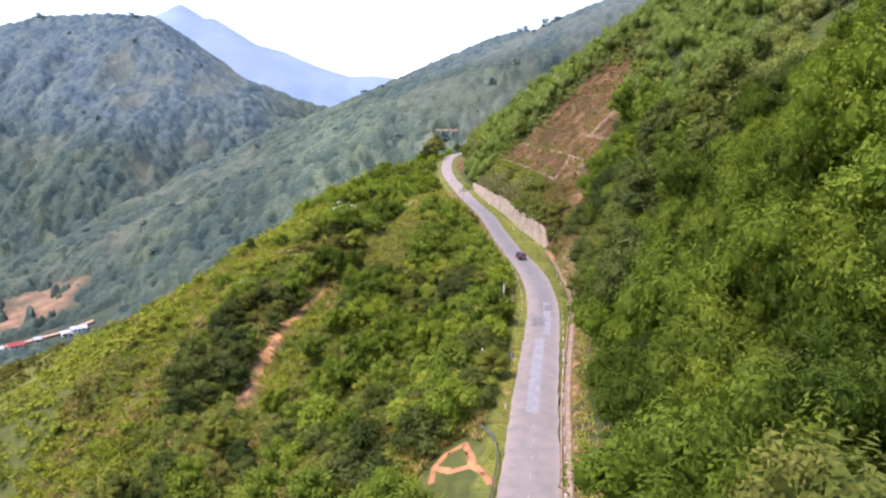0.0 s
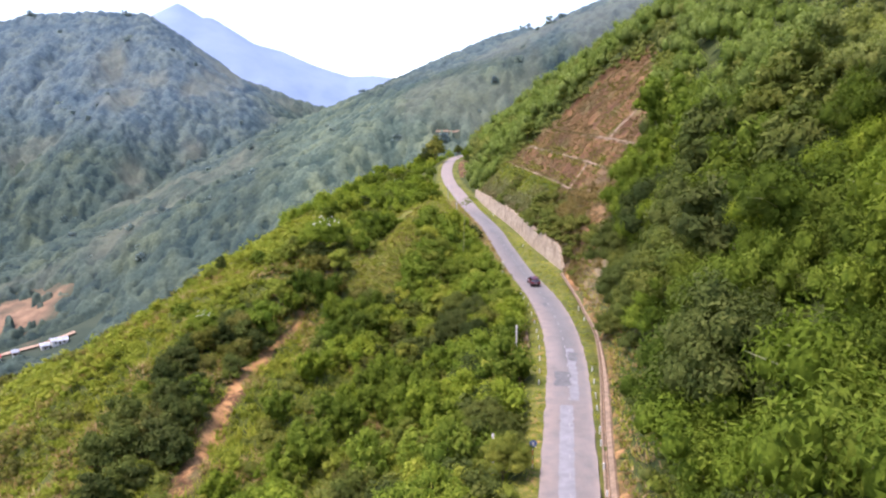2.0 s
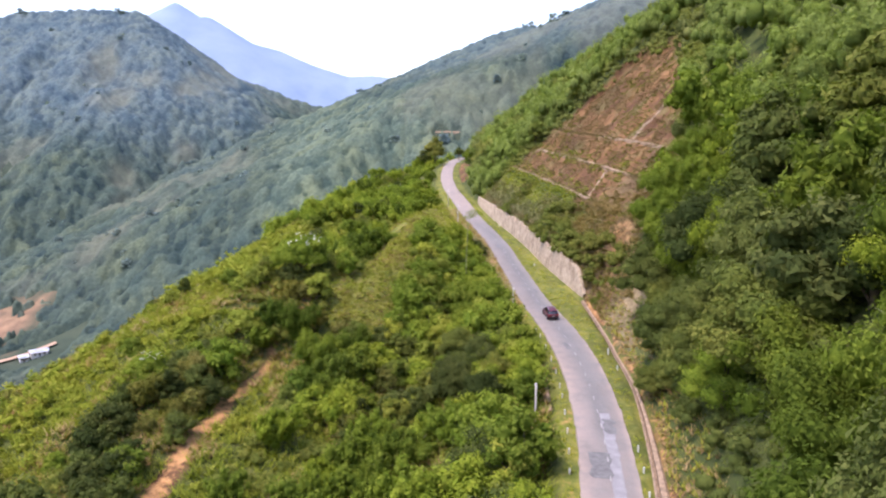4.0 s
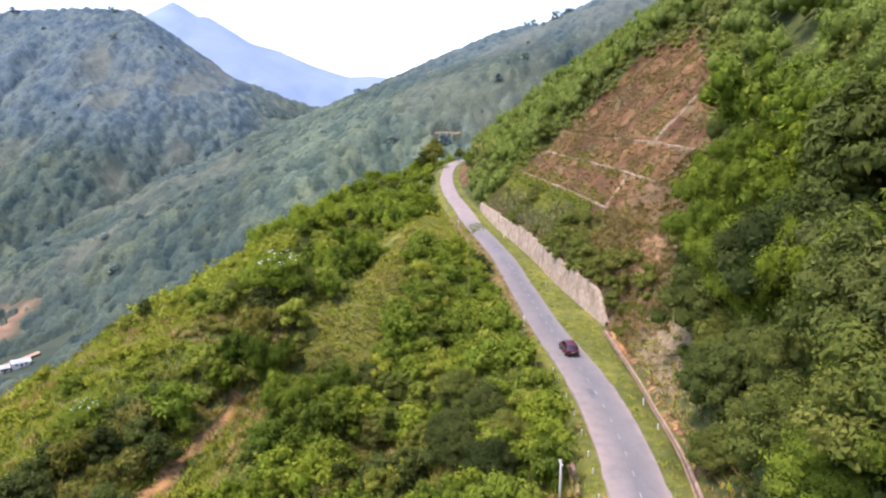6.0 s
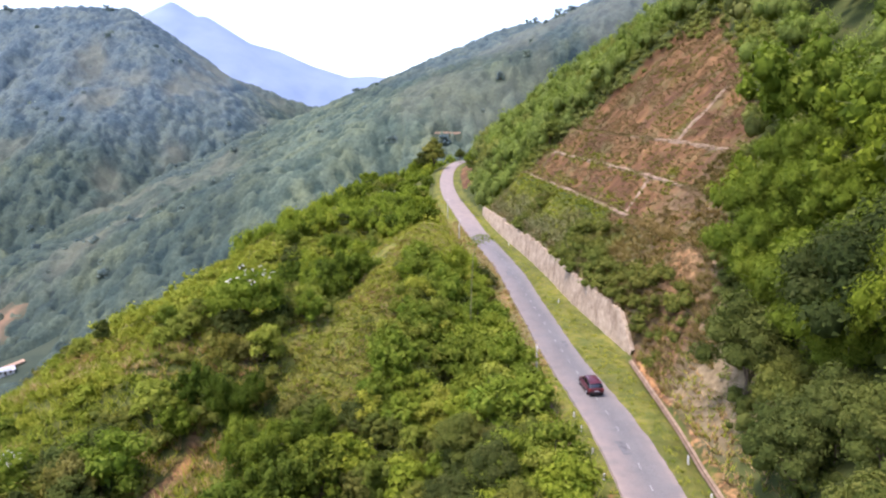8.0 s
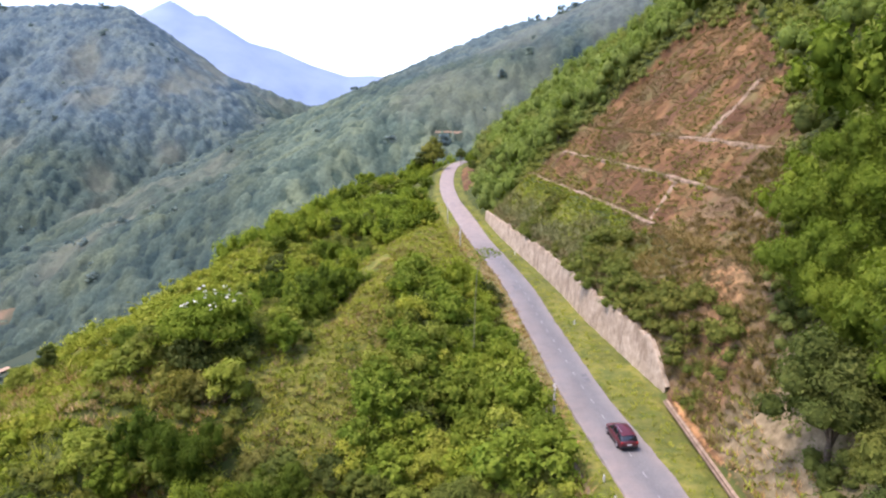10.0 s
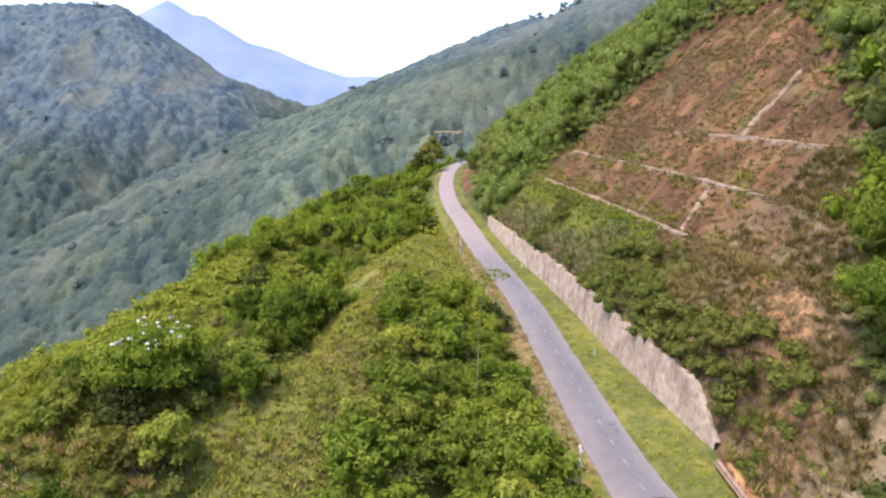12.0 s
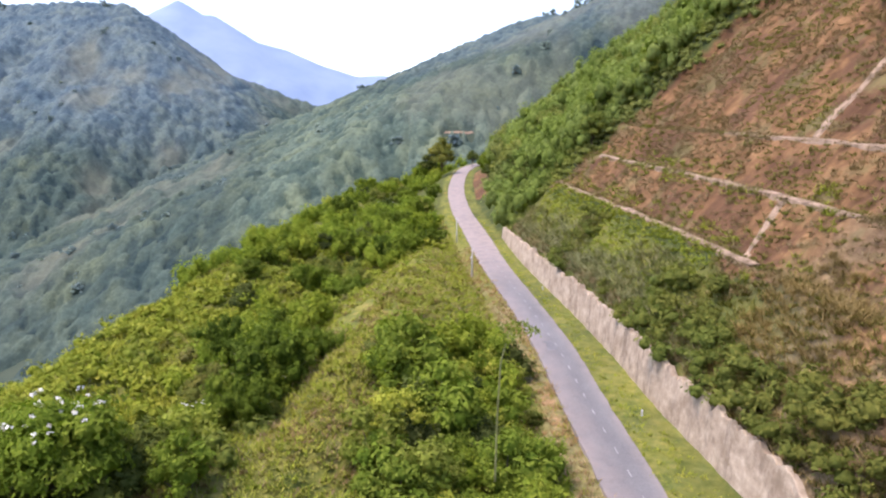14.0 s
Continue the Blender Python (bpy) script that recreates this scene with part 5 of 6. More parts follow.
# thicket on the western slope, near the road and on the spur
RNG = np.random.default_rng(102)
x, y = jitter_grid(-66, 18, 50, 196, 2.9)
z, dr, dl, yr, zone, u = land(x, y)
patchy = fbm(x, y, 22, 3)
free = (u < 0) & (dl > 1.6) & ~meadow(x, y) & ~slide(x, y) & (np.hypot(x - 1.2, (y - 60) * 0.42) > 4.6) & ~((np.abs(u + 5.4) < 2.0) & (yr > 118) & (yr < 166))
for px_, py_, _ in POLES:
    free &= np.hypot(x - px_, (y - py_ + 2.5) * 0.6) > 2.8
shrubs = 0
rest = []
open_grass = []
for i in np.where(free)[0]:
    k = RNG.random()
    tall = dl[i] > 10
    bush = x[i] > -11 and y[i] > 152
    w = west_of_slip(x[i], y[i])
    if 1.5 < w < 12 and 108 < y[i] < 149:
        if k < 0.24:
            plant(P_DARK[int(RNG.integers(0, 2))], x[i], y[i], z[i], RNG.uniform(0.5, 0.85), 1.9)
        elif k < 0.7 and shrubs < 295:
            plant(P_SHRUB[int(RNG.choice([2, 3, 3, 1]))], x[i], y[i], z[i], RNG.uniform(1.1, 1.8))
            shrubs += 1
        else:
            rest.append(i)
    elif w >= 12 and (y[i] < 185 or x[i] < -36):
        if k < 0.05:
            plant(P_YOUNG[int(RNG.integers(0, 3))], x[i], y[i], z[i], RNG.uniform(0.6, 0.95), 0.3)
        else:
            open_grass.append(i)
    elif -7 < w <= 1.5 and 97 < y[i] < 152:
        if k < 0.35:
            open_grass.append(i)
    elif bush or not tall:
        if shrubs < 295:
            plant(P_SHRUB[int(RNG.choice([0, 0, 1, 1, 1, 1, 3] if bush else [0, 1, 1, 1, 2, 3, 3]))], x[i], y[i], z[i], RNG.uniform(1.1, 1.9) * (0.5 if dl[i] < 3 else 1))
            shrubs += 1
    elif patchy[i] > 0.02:
        if k < (0.30 if x[i] > -40 else 0.12):
            plant(P_BAMBOO[int(RNG.integers(0, 3))], x[i], y[i], z[i], RNG.uniform(0.5, 0.95))
        else:
            rest.append(i)
    elif patchy[i] < -0.12:
        if k < 0.26:
            kinds = P_DARK if RNG.random() < 0.3 else P_YOUNG
            plant(kinds[int(RNG.integers(0, len(kinds)))], x[i], y[i], z[i], RNG.uniform(0.55, 0.9) * (1 if kinds is P_DARK else 1.5), 1.9 if kinds is P_DARK else 0.4)
        elif k < 0.5:
            plant(P_SHRUB[int(RNG.choice([1, 2, 3, 3]))], x[i], y[i], z[i], RNG.uniform(1.0, 1.7))
        else:
            rest.append(i)
    elif k < 0.16:
        plant(P_YOUNG[int(RNG.integers(0, 3))], x[i], y[i], z[i], RNG.uniform(0.75, 1.25), 0.3)
    elif shrubs < 295 and dl[i] < 34:
        plant(P_SHRUB[int(RNG.choice([0, 1, 1, 1, 2, 3]))], x[i], y[i], z[i], RNG.uniform(0.9, 1.7))
        shrubs += 1
    else:
        rest.append(i)


def thicket(name, xs, ys, zs, size, per, leaf, mat, label, cat, tall=0.9, rng=None, low=-0.15, width=0.5, lobes=4, core=0.6, jit=0.34, droop=0.3, coarse=0.4):
    """Many plants too many to count, as one mesh of leafy clumps."""
    rng, n = rng or RNG, len(xs)
    s = np.repeat(size, lobes)
    c = np.repeat(np.stack([xs, ys, zs], 1), lobes, 0)
    off = rng.normal(size=(n * lobes, 3)) * np.array([0.5, 0.5, 0.28]) * s[:, None]
    off[:, 2] = np.abs(off[:, 2]) * tall + 0.25 * s * tall
    rr = s * rng.uniform(0.42, 0.72, n * lobes) * (1.5 if lobes == 1 else 1)
    data = lobed(rng, c + off, rr, max(2, per // lobes), leaf, leaf * width, jit, droop, low, tall, core, coarse=coarse)
    return tagged(leafy(name, data, mat), label, cat, "", "stuff")


rest = np.array(rest)
og = np.array(open_grass)
thicket("tall_grass", x[og], y[og], z[og] - 0.2, RNG.uniform(1.0, 2.0, len(og)), 330, 0.42, M_GRASS, "soft yellow-green grass and bracken on the spur's open flank", "grass", 0.75, width=0.3, jit=0.8)
thicket("upper_bamboo", FAR_R[0][0], FAR_R[0][1], FAR_R[0][2] + 2.5, RNG.uniform(2.6, 4.0, len(FAR_R[0][0])), 2600, 0.42, M_STAND_HAZE, "feathery bamboo wood high on the slope above the road", "bamboo", 1.4, width=0.34, lobes=9, coarse=0.26)
thicket("upper_wood", FAR_R[1][0], FAR_R[1][1], FAR_R[1][2] + 2.5, RNG.uniform(2.6, 4.0, len(FAR_R[1][0])), 2400, 0.40, M_MIXED_HAZE, "green broadleaf wood high on the slope above the road", "wood", 1.2, lobes=9, coarse=0.26)
thicket("thicket", x[rest], y[rest], z[rest], RNG.uniform(1.1, 2.2, len(rest)), 330, 0.30, M_BROAD, "dense green scrub covering the spur's flank", "scrub")

# scrub lower down the spur and behind it
RNG = np.random.default_rng(103)
x, y = jitter_grid(-190, -2, 60, 300, 2.9)
z, dr, dl, yr, zone, u = land(x, y)
k = (u < 0) & (dl > 3) & ((x < -60) | (y > 194)) & ~meadow(x, y) & (fbm(x, y, 12) > -0.8)
k &= ~((y > 185) & (y < 262) & (x > -14)) & (y < np.interp(x, [-230, -150, -105, -85, -75, -40], [300, 262, 237, 232, 300, 300]))
mix = fbm(x, y, 17, 3)
for sel, nm, mt, lab in ((k & (mix > -0.06), "scrub", M_GRASS, "yellow-green grass and low scrub on the lower spur"), (k & (mix <= -0.06) & (mix > -0.22), "green_scrub", M_SHRUB, "fresh green bushes on the lower spur"), (k & (mix <= -0.22), "dry_scrub", M_OLIVE, "dull olive dry bushes on the lower spur")):
    thicket(nm, x[sel], y[sel], z[sel], RNG.uniform(1.1, 2.5, sel.sum()), 95, 0.40, mt, lab, "scrub", 0.8, lobes=5, core=0.5, jit=0.5, coarse=0.5)

x, y = jitter_grid(-60, 6, 205, 470, 4.6)
z, dr, dl, yr, zone, u = land(x, y)
k = (u < 0) & (dl > 3.5) & ~meadow(x, y) & ((dl > 11) | (RNG.random(len(x)) < 0.25)) & ~((x > -15) & (y < 265)) & ((y > 262) | (x > -34)) & (fbm(x, y, 20) > -0.12)
thicket("bamboo_grove", x[k], y[k], z[k] + 1.0, RNG.uniform(2.0, 3.4, k.sum()), 460, 0.36, M_FRESH, "light green bamboo grove beside the road further on", "bamboo", 1.5, width=0.34)
# wooded slope above and beyond the cut
RNG = np.random.default_rng(104)
x, y = jitter_grid(6, 130, 150, 480, 5.6)
z, dr, dl, yr, zone, u = land(x, y)
k = (u > 0) & (dr > np.where((yr > 322) & (yr < 405), 7.5, 1.8)) & (zone < 0.3) & ((y > 168) | (dr > 46)) & (dr < 105)
sel = fbm(x, y, 30, 3) > 0.0
thicket("bamboo_wood", x[k & sel], y[k & sel], z[k & sel] + 1.2, RNG.uniform(2.6, 4.6, (k & sel).sum()), 520, 0.45, M_STAND_HAZE, "feathery green bamboo wood on the slope beyond the cut", "bamboo", 1.5, width=0.34, lobes=6, coarse=0.32)
thicket("mixed_wood", x[k & ~sel], y[k & ~sel], z[k & ~sel] + 0.8, RNG.uniform(2.4, 4.4, (k & ~sel).sum()), 420, 0.5, M_MIXED_HAZE, "mixed dark green wood on the slope beyond the cut", "wood", 1.3, lobes=6)
# single trees and clumps that stand out of the woods further on
RNG = np.random.default_rng(105)
x, y = jitter_grid(-60, 60, 200, 420, 7.2)
z, dr, dl, yr, zone, u = land(x, y)
ok = ((u > 0) & (dr > 3) & (dr < 48) & (zone < 0.2) & (y > 255)) | ((u < 0) & (dl > 4) & (x > -42) & ~meadow(x, y) & ~((y < 262) & (x > -16)) & ((y > 235) | ((x > -34) & (RNG.random(len(x)) < 0.6))))
for i in np.where(ok)[0]:
    k = RNG.random()
    if k < (0.20 if u[i] > 0 else 0.42):
        plant(P_BAMBOO[int(RNG.integers(0, 3))], x[i], y[i], z[i], RNG.uniform(0.6, 1.05), 0.6)
    elif k < (0.36 if u[i] > 0 else 0.46):
        plant(P_DARK[int(RNG.integers(0, 2))], x[i], y[i], z[i], RNG.uniform(0.6, 1.0), 1.4)
    elif k < 0.56:
        plant(P_BROAD[int(RNG.integers(0, 3))], x[i], y[i], z[i], RNG.uniform(0.6, 1.0), 1.4)
# undergrowth of the eastern forest
RNG = np.random.default_rng(106)
x, y = jitter_grid(6, 72, 34, 172, 1.9)
z, dr, dl, yr, zone, u = land(x, y)
k = (u > 0) & (dr > 2.8) & (dr < 46) & (zone < 0.5) & ~dry_bank(x, y, 1.0) & (RNG.random(len(x)) < np.where((dr < 7) | dry_bank(x, y, 7.0), 0.9, np.where(y > 100, 0.62, 0.34)))
thicket("undergrowth", x[k], y[k], z[k], RNG.uniform(0.9, 1.8, k.sum()) * np.where(dr[k] > 8, 1.6, 1.2), 260, 0.26, M_DARK, "tangled green undergrowth beneath the trees by the drain", "scrub", coarse=0.24)
# scrub along the edge between the dug slope and the woods
x, y = jitter_grid(12, 85, 140, 300, 1.5)
z, dr, dl, yr, zone, u = land(x, y)
zn = land(x, y + 9)[4]
zs = land(x, y - 9)[4]
k = (u > 0) & (dr > 1.4) & (dr < 66) & (((zone < 0.98) & (zone > 0.01)) | ((zone < 0.5) & (RNG.random(len(x)) < 0.5) & ((zn > 0.5) | (zs > 0.5) | (land(x - 6, y)[4] > 0.5))))
k &= ~dry_bank(x, y, 0.5)
thicket("edge_scrub", x[k], y[k], z[k], RNG.uniform(0.9, 1.9, k.sum()), 120, 0.42, M_MIXED_HAZE, "tangled green scrub along the edge of the cut slope", "scrub", 1.0)
# far hillsides
def crowns(px, py, cell):
    """Domed tree crowns on a jittered lattice: height 0 to 1 and each crown's own random value."""
    ix, iy = np.floor(px / cell).astype(int), np.floor(py / cell).astype(int)
    best, rnd = np.full(px.shape, 1e9), np.zeros(px.shape)
    for a in (-1, 0, 1):
        for b in (-1, 0, 1):
            jx, jy = TABLE[(ix + a) % 256, (iy + b) % 256], TABLE[(iy + b + 91) % 256, (ix + a + 37) % 256]
            rv = TABLE[(ix + a + 13) % 256, (iy + b + 151) % 256]
            d = np.hypot((ix + a + jx) * cell - px, (iy + b + jy) * cell - py) / cell * (1.35 - 0.6 * rv)
            rnd, best = np.where(d < best, rv, rnd), np.minimum(best, d)
    return np.sqrt(np.clip(1 - (best / 0.85) ** 2, 0, 1)), rnd


def haze_tone(px, py, z):
    """Grade of the painted haze: 0 for the northern hillside, 1 high on the western mountain, split along bearings from
    the camera's start.
    """
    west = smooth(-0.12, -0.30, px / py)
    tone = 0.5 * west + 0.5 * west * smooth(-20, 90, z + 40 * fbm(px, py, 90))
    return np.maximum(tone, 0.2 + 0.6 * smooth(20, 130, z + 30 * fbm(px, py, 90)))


def far_clear(px, py):
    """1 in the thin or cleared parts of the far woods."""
    clear = smooth(0.16, 0.5, fbm(px, py, 75, 4))
    # old fields and slips, grown over in part
    for qx, qy, qr in ((-289, 802, 12), (-300, 722, 16), (-310, 705, 12), (-330, 742, 10), (-205, 690, 15), (-190, 640, 18), (-235, 600, 14), (-20, 600, 14), (-5, 575, 10), (-420, 900, 18), (-260, 560, 22), (17, 592, 12), (26, 586, 9)):
        clear = np.maximum(clear, 1.6 * np.exp(-(((px - qx) / qr) ** 2 + ((py - qy) / qr / 1.8) ** 2)) * (0.75 + 0.9 * fbm(px, py, 14, 3)))
    return np.clip(clear, 0, 1) * np.where(px / py > -0.2, 0.6, 1.0)


def far_canopy():
    """The closed woods of the valley's far sides, as sheets of domed crowns fanned out from the camera's start to fill
    its view.
    """
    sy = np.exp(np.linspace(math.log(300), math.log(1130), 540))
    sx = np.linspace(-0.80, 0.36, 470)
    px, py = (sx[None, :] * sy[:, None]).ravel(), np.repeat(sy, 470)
    z, dr, dl, yr, zone, u = land(px, py)
    h, rv = crowns(px, py, 7.6)
    h2, rv2 = crowns(px + 400, py + 170, 5.0)
    h, rv = np.maximum(h, 0.75 * h2), np.where(0.75 * h2 > h, rv2, rv)
    clear = far_clear(px, py)
    h = (6.6 * h - 1.8) * (0.5 + 0.8 * rv) * (1 - 0.7 * clear) + 1.2 + 1.6 * fbm(px, py, 5, 2)
    soft = smooth(306, 320, py) * smooth(56, 66, np.abs(u)) * np.maximum(smooth(466, 476, py), smooth(-56, -66, px))
    soft = soft * np.maximum(smooth(19, 28, np.abs(py - 436 - 0.80 * (px + 260))), np.maximum(smooth(-346, -356, px), smooth(-239, -229, px)))
    for qx, qy, qr in ((-300, 489, 17), (-284, 479, 12), (-307, 464, 11), (-318, 480, 10), (9, 571, 3.5), (3, 569.5, 3.5), (-4, 568, 3.5)):
        far_off = np.hypot(px - qx, (py - qy) / 1.3) / (qr * (1 + 1.2 * fbm(px, py, 9, 3)))
        soft = soft * smooth(0.9, 1.5, far_off)
    h = h * soft - 3.0 * (1 - soft)
    wooded = soft > 0.02
    tone = haze_tone(px, py, z)
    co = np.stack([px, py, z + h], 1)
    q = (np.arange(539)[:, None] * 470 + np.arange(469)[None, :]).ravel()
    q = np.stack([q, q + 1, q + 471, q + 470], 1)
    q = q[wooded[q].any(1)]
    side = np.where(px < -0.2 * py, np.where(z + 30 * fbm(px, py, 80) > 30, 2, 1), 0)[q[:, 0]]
    for n, (nm, lab) in enumerate((("hillside_wood", "woods covering the far northern hillside coloured greyish green for haze"), ("valley_wood", "dull green woods on the far valley's lower side"), ("mountain_wood", "woods on the far western mountain coloured blue-green for haze"))):
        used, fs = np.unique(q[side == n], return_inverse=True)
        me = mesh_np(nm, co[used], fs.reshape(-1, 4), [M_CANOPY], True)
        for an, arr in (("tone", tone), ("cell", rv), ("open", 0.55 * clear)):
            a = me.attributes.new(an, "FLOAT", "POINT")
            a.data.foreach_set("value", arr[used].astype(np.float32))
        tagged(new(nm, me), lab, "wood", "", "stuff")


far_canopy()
# single trees that stand out of the far woods and along the ridges
RNG = np.random.default_rng(109)
P_FAR = [make_tree("distant_tree", 95 + k, R, H, 1.6, M_HAZE_LEAF, 44, 0.9, 0.55, "grey-green tree, coloured for haze, standing out of the far woods", "tree", "trees of the far hillsides", 14) for k, (R, H) in enumerate([(3.6, 5.6), (4.4, 5.0), (3.0, 6.4)])]
spots = [(-578, 1006, 1.7), (-571, 1006, 1.2), (-447, 1008, 1.6), (-440, 1008, 1.1), (91, 838, 1.5), (99, 826, 1.7), (105, 815, 1.2), (112, 758, 1.6), (117, 756, 1.1), (124, 762, 1.4), (97, 748, 1.0), (-88, 776, 1.4), (-68, 787, 1.0), (-26, 794, 0.9), (66, 839, 0.9)]
# scattered over the same fan, to fit the camera's view
fx, fy = RNG.uniform(-0.55, 0.17, 240), np.exp(RNG.uniform(math.log(470), math.log(960), 240))
fx = fx * fy
far_off = (fx < -70) | (fy > 520)
spots += [(a, b, float(RNG.uniform(0.6, 1.25))) for a, b, c, q in zip(fx, fy, far_off, fbm(fx, fy, 60, 3)) if c and q > 0.0 and np.abs(b - 436 - 0.80 * (a + 260)) > 34]
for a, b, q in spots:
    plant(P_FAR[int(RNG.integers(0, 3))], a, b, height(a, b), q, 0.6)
# dry grass and weeds on the cut slope
RNG = np.random.default_rng(107)
x, y = jitter_grid(10, 72, 134, 272, 0.62)
z, dr, dl, yr, zone, u = land(x, y)


def tufts(name, xs, ys, zs, tall, blades, mat, label, width=0.05):
    """Clumps of fine bent blades, one mesh."""
    n = len(xs) * blades
    c = np.repeat(np.stack([xs, ys, zs], 1), blades, 0)
    h = np.repeat(tall, blades)[:, None] * RNG.uniform(0.5, 1.25, (n, 1))
    a = RNG.uniform(0, 6.28, n)
    o = np.stack([np.cos(a), np.sin(a), np.zeros(n)], 1)
    s = np.stack([-np.sin(a), np.cos(a), np.zeros(n)], 1) * width * RNG.uniform(0.6, 1.5, (n, 1))
    root = c + RNG.normal(size=(n, 3)) * np.array([0.24, 0.24, 0])
    v = np.stack([root - s, root + s, root + o * h * RNG.uniform(0.5, 1.1, (n, 1)) + np.array([0, 0, 0.75]) * h], 1).reshape(-1, 3)
    return tagged(leafy(name, (v, np.arange(n * 3).reshape(-1, 3), np.repeat(RNG.random(len(xs)), blades * 3)), mat), label, "grass", "", "stuff")



cov = fbm(x, y, 7, 4)
face = (zone > 0.5) & (dr > 1.0)
low_green = (dr < 9.8) & (yr > 196)
k = face & ~low_green & (cov > -0.22 + 0.16 * (dr > 12) * (yr > 185)) & (RNG.random(len(x)) < 0.8)
tufts("dry_grass", x[k], y[k], z[k], RNG.uniform(0.35, 0.95, k.sum()) * (1 + 0.4 * (dr[k] < 8)), 22, M_BANK, "tufts of dry straw-coloured grass on the cut slope", 0.035)
k = face & ~low_green & (cov < -0.06 - 0.10 * (dr > 9) + 0.25 * ((dr < 9) & (yr > 172))) & (RNG.random(len(x)) < 0.8)
tufts("dull_weeds", x[k], y[k], z[k], RNG.uniform(0.3, 0.7, k.sum()) * (1 + 0.5 * (dr[k] < 9)), 14, M_OLIVE, "dull olive weeds scattered on the cut slope", 0.06)
k = (zone > 0.5) & (dr > 4.0) & (dr < 10.0 - 1.5 * cov) & (yr > 196) & (yr < 262) & (cov > -0.6)
tufts("weeds", x[k], y[k], z[k], RNG.uniform(0.35, 0.8, k.sum()), 15, M_GRASS, "bright green weeds and grass below the lowest bench", 0.07)
k = (zone > 0.5) & (dr > 1.5) & (dr < 6.5 + 5 * cov) & (yr > 183) & (yr < 264)
tufts("reeds", x[k], y[k], z[k], RNG.uniform(0.9, 1.9, k.sum()), 13, M_REED, "pale greyish green reeds growing above the wall", 0.06)
slip_x = np.interp(y, [154, 160, 172, 184], [28, 30.5, 33.5, 38.5])
k = ((zone > 0.3) | ((u > 0) & dry_bank(x, y))) & (yr < 186) & (dr > 0.8) & (dr < 24) & (np.abs(x - slip_x) > 1.9 + 2.6 * cov) & (RNG.random(len(x)) < 0.85)
tufts("bank_reeds", x[k], y[k], z[k], RNG.uniform(0.6, 1.5, k.sum()), 34, M_BANK, "tall dry straw-brown grass on the near end of the cut", 0.035)
k &= cov > -0.05
tufts("bank_weeds", x[k], y[k], z[k], RNG.uniform(0.6, 1.3, k.sum()), 14, M_OLIVE, "dull olive weeds among the dry grass", 0.07)
# growth along the lips of the benches
bl = np.min([np.abs(dr - b) for b in (9.2, 12.6, 16.4, 19.4)], axis=0)
k = (zone > 0.5) & (yr > 186) & (bl < 0.9) & (cov > -0.02) & (RNG.random(len(x)) < 0.7)
tufts("bench_grass", x[k], y[k], z[k], RNG.uniform(0.4, 0.9, k.sum()), 14, M_GRASS, "yellow-green grass along the lips of the benches", 0.07)
# bushes over the wall
x, y = jitter_grid(10, 45, 160, 268, 1.4)
z, dr, dl, yr, zone, u = land(x, y)
lush = fbm(x, y, 11, 3)
k = ((zone > 0.4) | ((u > 0) & (yr > 162) & (yr < 185))) & (dr > 1.3) & (dr < 8.5) & (lush > np.where(yr < 202, -0.75 + 0.19 * (dr - 2), 0.08 + 0.04 * dr)) & (RNG.random(len(x)) < 0.85)
thicket("wall_scrub", x[k], y[k], z[k] - 0.2, RNG.uniform(0.9, 1.9, k.sum()) * np.where(yr[k] < 200, 1.25, 0.9), 300, 0.22, M_BROAD, "green scrub growing above the retaining wall", "scrub", 0.9, jit=0.45)
k = (zone > 0.5) & (dr > 8) & (dr < 46) & (fbm(x, y, 6) > 0.17) & (RNG.random(len(x)) < 0.6)
thicket("cut_scrub", x[k], y[k], z[k] - 0.1, RNG.uniform(0.25, 0.6, k.sum()), 110, 0.18, M_OLIVE, "low olive scrub scattered on the cut slope", "scrub", 0.8)
# grass of the verges and of the spur's crest
RNG = np.random.default_rng(108)
x, y = jitter_grid(-30, 30, 50, 300, 0.8)
z, dr, dl, yr, zone, u = land(x, y)
k = (u > 0) & (dr > 0.6) & (dr < 4.2) & (yr < 165) & (RNG.random(len(x)) < 0.95)
tufts("bank_straw", x[k], y[k], z[k], RNG.uniform(0.4, 1.0, k.sum()), 10, M_STRAW, "dry straw-coloured grass on the bank above the drain", 0.06)
tufts("bank_grass", x[k], y[k], z[k], RNG.uniform(0.4, 1.0, k.sum()), 8, M_GRASS, "yellow-green grass on the bank above the drain", 0.07)
edge = ((u > np.where((yr > 155) & (yr < 245), 2.3, 2.9)) & (dr < -0.2) & (np.abs(dr + 0.6) > 0.8)) | ((u < -2.9) & (dl < 1.8))
k = edge & (RNG.random(len(x)) < 0.6) & (np.abs(u + 5.4) > 0.8)
tufts("verge_grass", x[k], y[k], z[k], RNG.uniform(0.12, 0.42, k.sum()), 12, M_GRASS, "short yellowish green grass on the road verges", 0.05)
k = (u < -2.7) & (u > -6.5) & (yr > 160) & (yr < 262) & (RNG.random(len(x)) < 0.85)
tufts("roadside_straw", x[k], y[k], z[k], RNG.uniform(0.2, 0.6, k.sum()), 16, M_STRAW, "dry pale grass along the road's edge", 0.05)
scar = (np.hypot(x + 10, y - 203) < 1.5 + 2 * fbm(x, y, 4)) | (np.hypot(x + 5, y - 201) < 2.0 + 2 * fbm(x, y, 4)) | (np.hypot(x + 0.5, y - 214) < 1.8 + 2 * fbm(x, y, 4)) | (np.hypot(x + 8, y - 158) < 1.5)
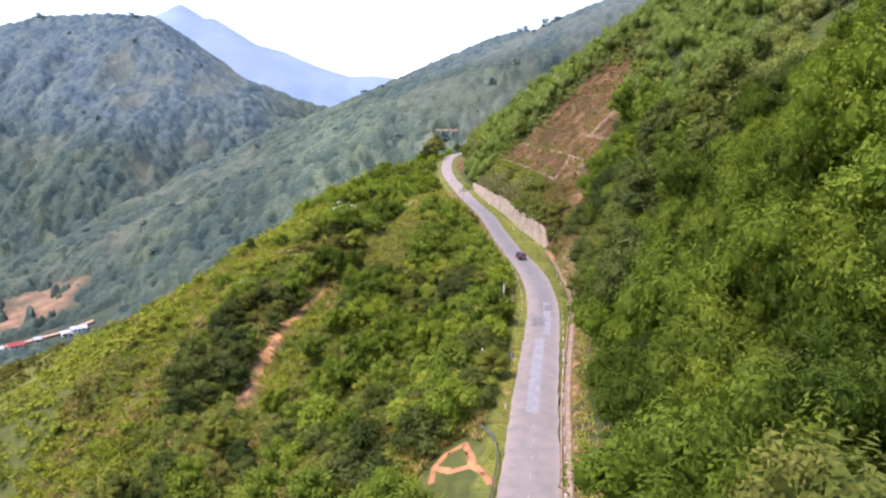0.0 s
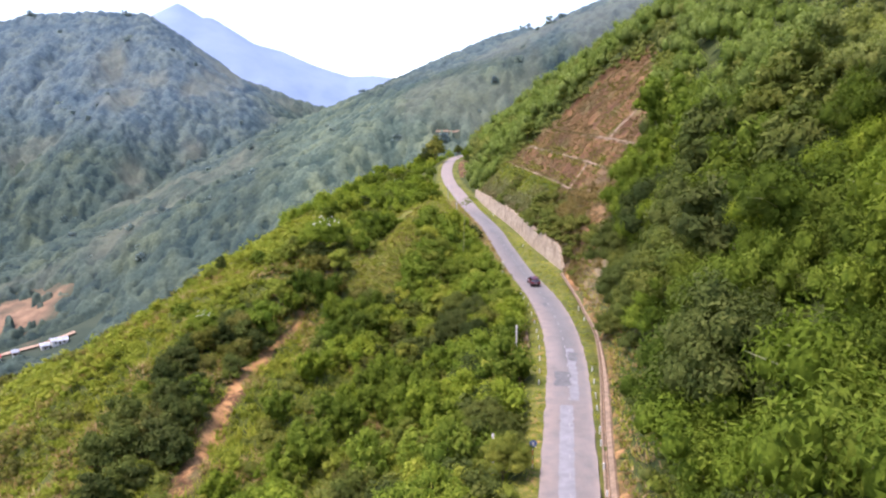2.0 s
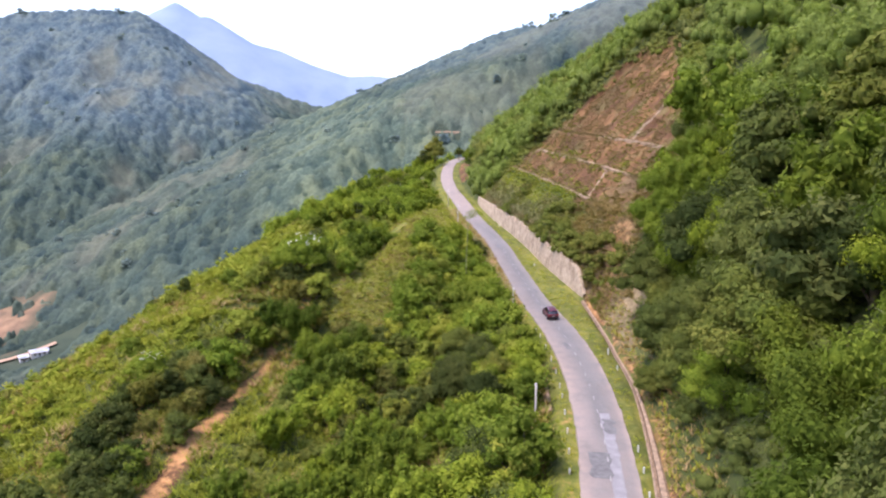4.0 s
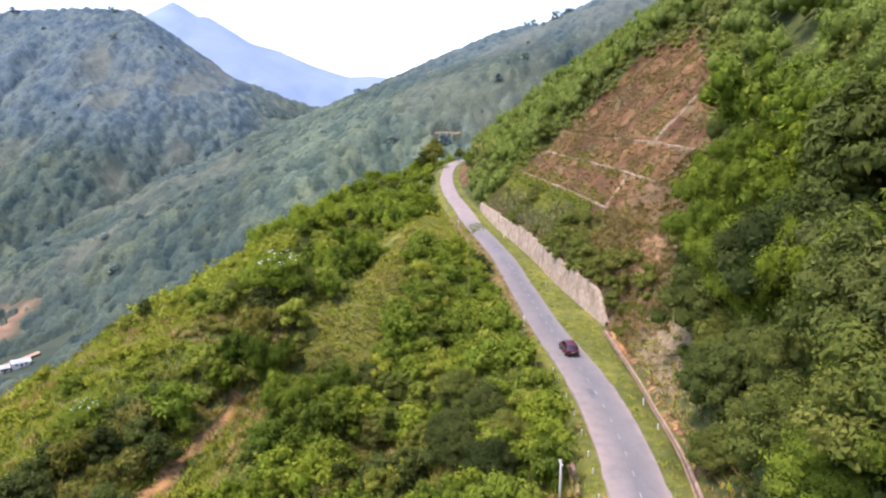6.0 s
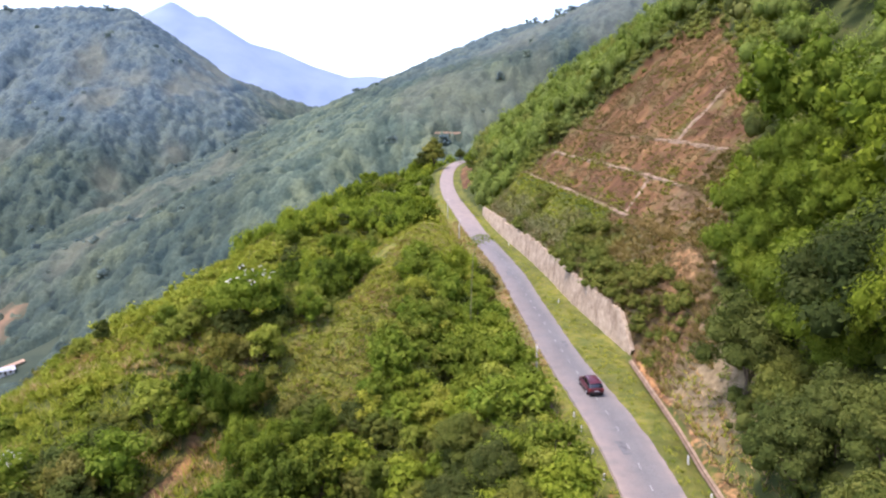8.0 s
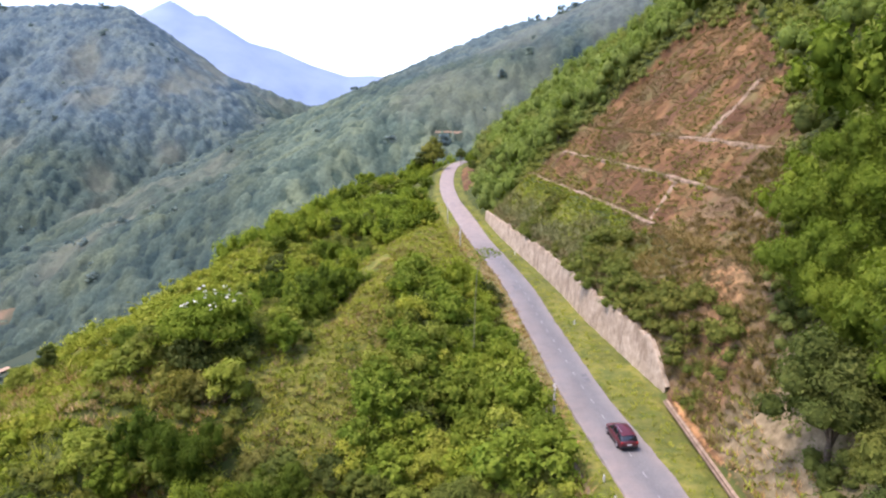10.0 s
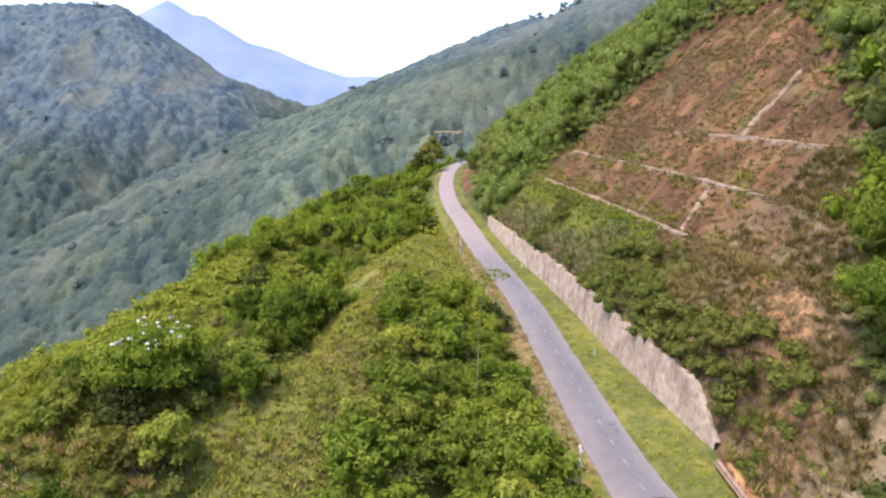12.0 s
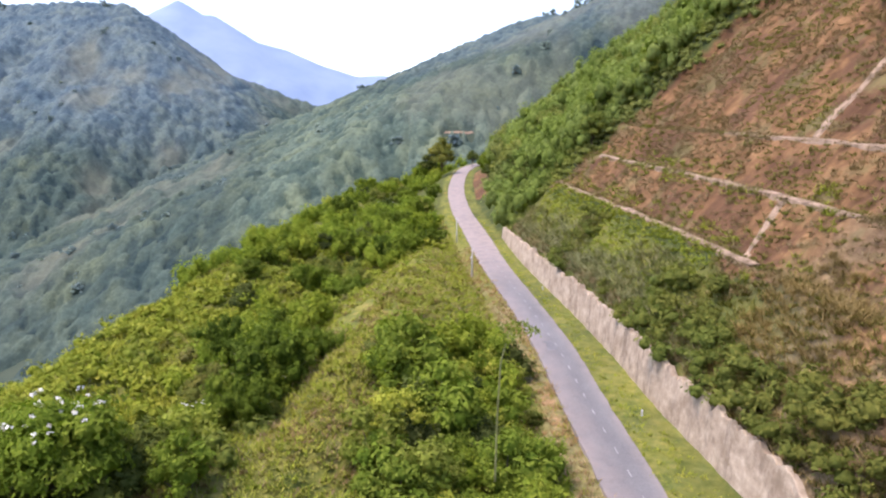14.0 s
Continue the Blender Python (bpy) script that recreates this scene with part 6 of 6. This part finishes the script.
k = ~scar & (u < 0) & (dl > 1.5) & ((y > 150) & (y < 300) & (x > -22)) & (RNG.random(len(x)) < 0.95)
tufts("hill_grass", x[k], y[k], z[k], RNG.uniform(0.35, 0.9, k.sum()), 11, M_GRASS, "knee-high yellow-green grass on the spur", 0.08)
k = ~scar & (u < 0) & (dl > 1.5) & (y > 150) & (y < 300) & (x > -22) & (RNG.random(len(x)) < np.where(meadow(x, y), 0.35, 0.4))
tufts("straw_grass", x[k], y[k], z[k], RNG.uniform(0.3, 0.8, k.sum()), 24, M_STRAW, "dry straw-coloured grass on the open crest of the spur", 0.035)
x, y = jitter_grid(-26, 0, 150, 240, 0.42)
z, dr, dl, yr, zone, u = land(x, y)
k = (u < 0) & (dl > 1.5) & meadow(x, y) & (fbm(x, y, 5) > -0.35)
tufts("meadow_grass", x[k], y[k], z[k] - 0.05, RNG.uniform(0.22, 0.5, k.sum()), 9, M_MEADOW, "soft yellow-green grass on the spur's open crest", 0.07)
k &= (fbm(x, y, 4) > 0.08) & (RNG.random(len(x)) < 0.6)
tufts("meadow_straw", x[k], y[k], z[k], RNG.uniform(0.3, 0.65, k.sum()), 10, M_STRAW, "pale dry grass among the green on the spur's crest", 0.045)
x, y = jitter_grid(-80, 14, 55, 180, 0.95)
z, dr, dl, yr, zone, u = land(x, y)
k = (u < 0) & (dl > 1.2) & ((y < 150) | (x < -22)) & ~slide(x, y) & (np.hypot(x - 1.2, (y - 61) * 0.6) > 3.8)
tufts("slope_grass", x[k], y[k], z[k], RNG.uniform(0.9, 1.9, k.sum()), 13, M_GRASS, "tall yellow-green grass between the shrubs", 0.08)
k &= fbm(x, y, 14, 3) > 0.0
tufts("slope_straw", x[k], y[k], z[k] + 0.2, RNG.uniform(0.6, 1.3, k.sum()), 20, M_STRAW, "tall dry brown grass in patches on the slope", 0.05)
x, y = jitter_grid(-95, -20, 150, 268, 1.25)
z, dr, dl, yr, zone, u = land(x, y)
k = (u < 0) & ((y > 180) | (x < -60)) & ((y < 180) | (x > -70)) & ~meadow(x, y)
tufts("shoulder_grass", x[k], y[k], z[k], RNG.uniform(0.8, 1.8, k.sum()), 14, M_GRASS, "soft yellow-green grass on the spur's shoulder", 0.11)
# straggling growth hanging over the wall's top
x, y = jitter_grid(8, 32, 164, 272, 0.55)
z, dr, dl, yr, zone, u = land(x, y)
k = (u > 0) & (dr > 1.6) & (dr < 2.6) & (yr > 165) & (RNG.random(len(x)) < 0.8)
tufts("wall_top_grass", x[k], y[k], z[k], RNG.uniform(0.4, 1.0, k.sum()), 14, M_STRAW, "dry grass hanging over the retaining wall's top edge", 0.1)


def slender_tree():
    """A thin leaning sapling with a sparse top reaching over the road."""
    rng = np.random.default_rng(91)
    root = new("slender_tree")
    bm = bmesh.new()
    bm_tube(bm, [(0, 0, -1), (0.1, 0, 4), (0.3, 0.1, 8), (0.9, 0.2, 10.4)], [0.09, 0.075, 0.06, 0.03], 6)
    part("trunk", bm, M_CULM, root)
    cen = [(-0.3, 0, 9.4), (0.5, 0.2, 10.2), (1.1, 0.1, 10.6), (1.9, 0.3, 10.5), (2.6, 0.1, 10.2), (0.7, -0.6, 9.7), (1.5, 0.6, 9.9)]
    leafy("foliage", leaves(rng, cen, [0.6, 0.65, 0.6, 0.6, 0.5, 0.6, 0.55], 48, 0.34, 0.14, 0.6, 0.6), M_BAMBOO, root)
    return tagged(root, "slender leaning sapling with sparse leaves reaching over the road", "tree")


slender_tree().matrix_basis = pose(4.8, 171, 17.6 - 10.6)


def yellow_sapling():
    """A thin sapling topped by one cluster of yellowing leaves."""
    rng = np.random.default_rng(93)
    root = new("yellow_sapling")
    gz_ = height(23.7, 49.4)
    top = 21.1 - gz_
    bm = bmesh.new()
    bm_tube(bm, [(0, 0, -0.8), (0.1, 0, top * 0.5), (0, 0.1, top)], [0.07, 0.05, 0.03], 6)
    part("trunk", bm, M_BARK, root)
    yellow = leaf_mat("yellow_leaves", [(0, (0.30, 0.26, 0.02)), (1, (0.48, 0.42, 0.05))])
    leafy("foliage", leaves(rng, [(0, 0, top), (0.4, 0.2, top - 0.3), (-0.4, 0, top - 0.3)], [0.5, 0.45, 0.45], 70, 0.34, 0.2, 0.5, 0.4), yellow, root)
    root.matrix_basis = pose(23.7, 49.4, gz_)
    return tagged(root, "thin sapling topped with a cluster of yellowing leaves", "tree")


yellow_sapling()
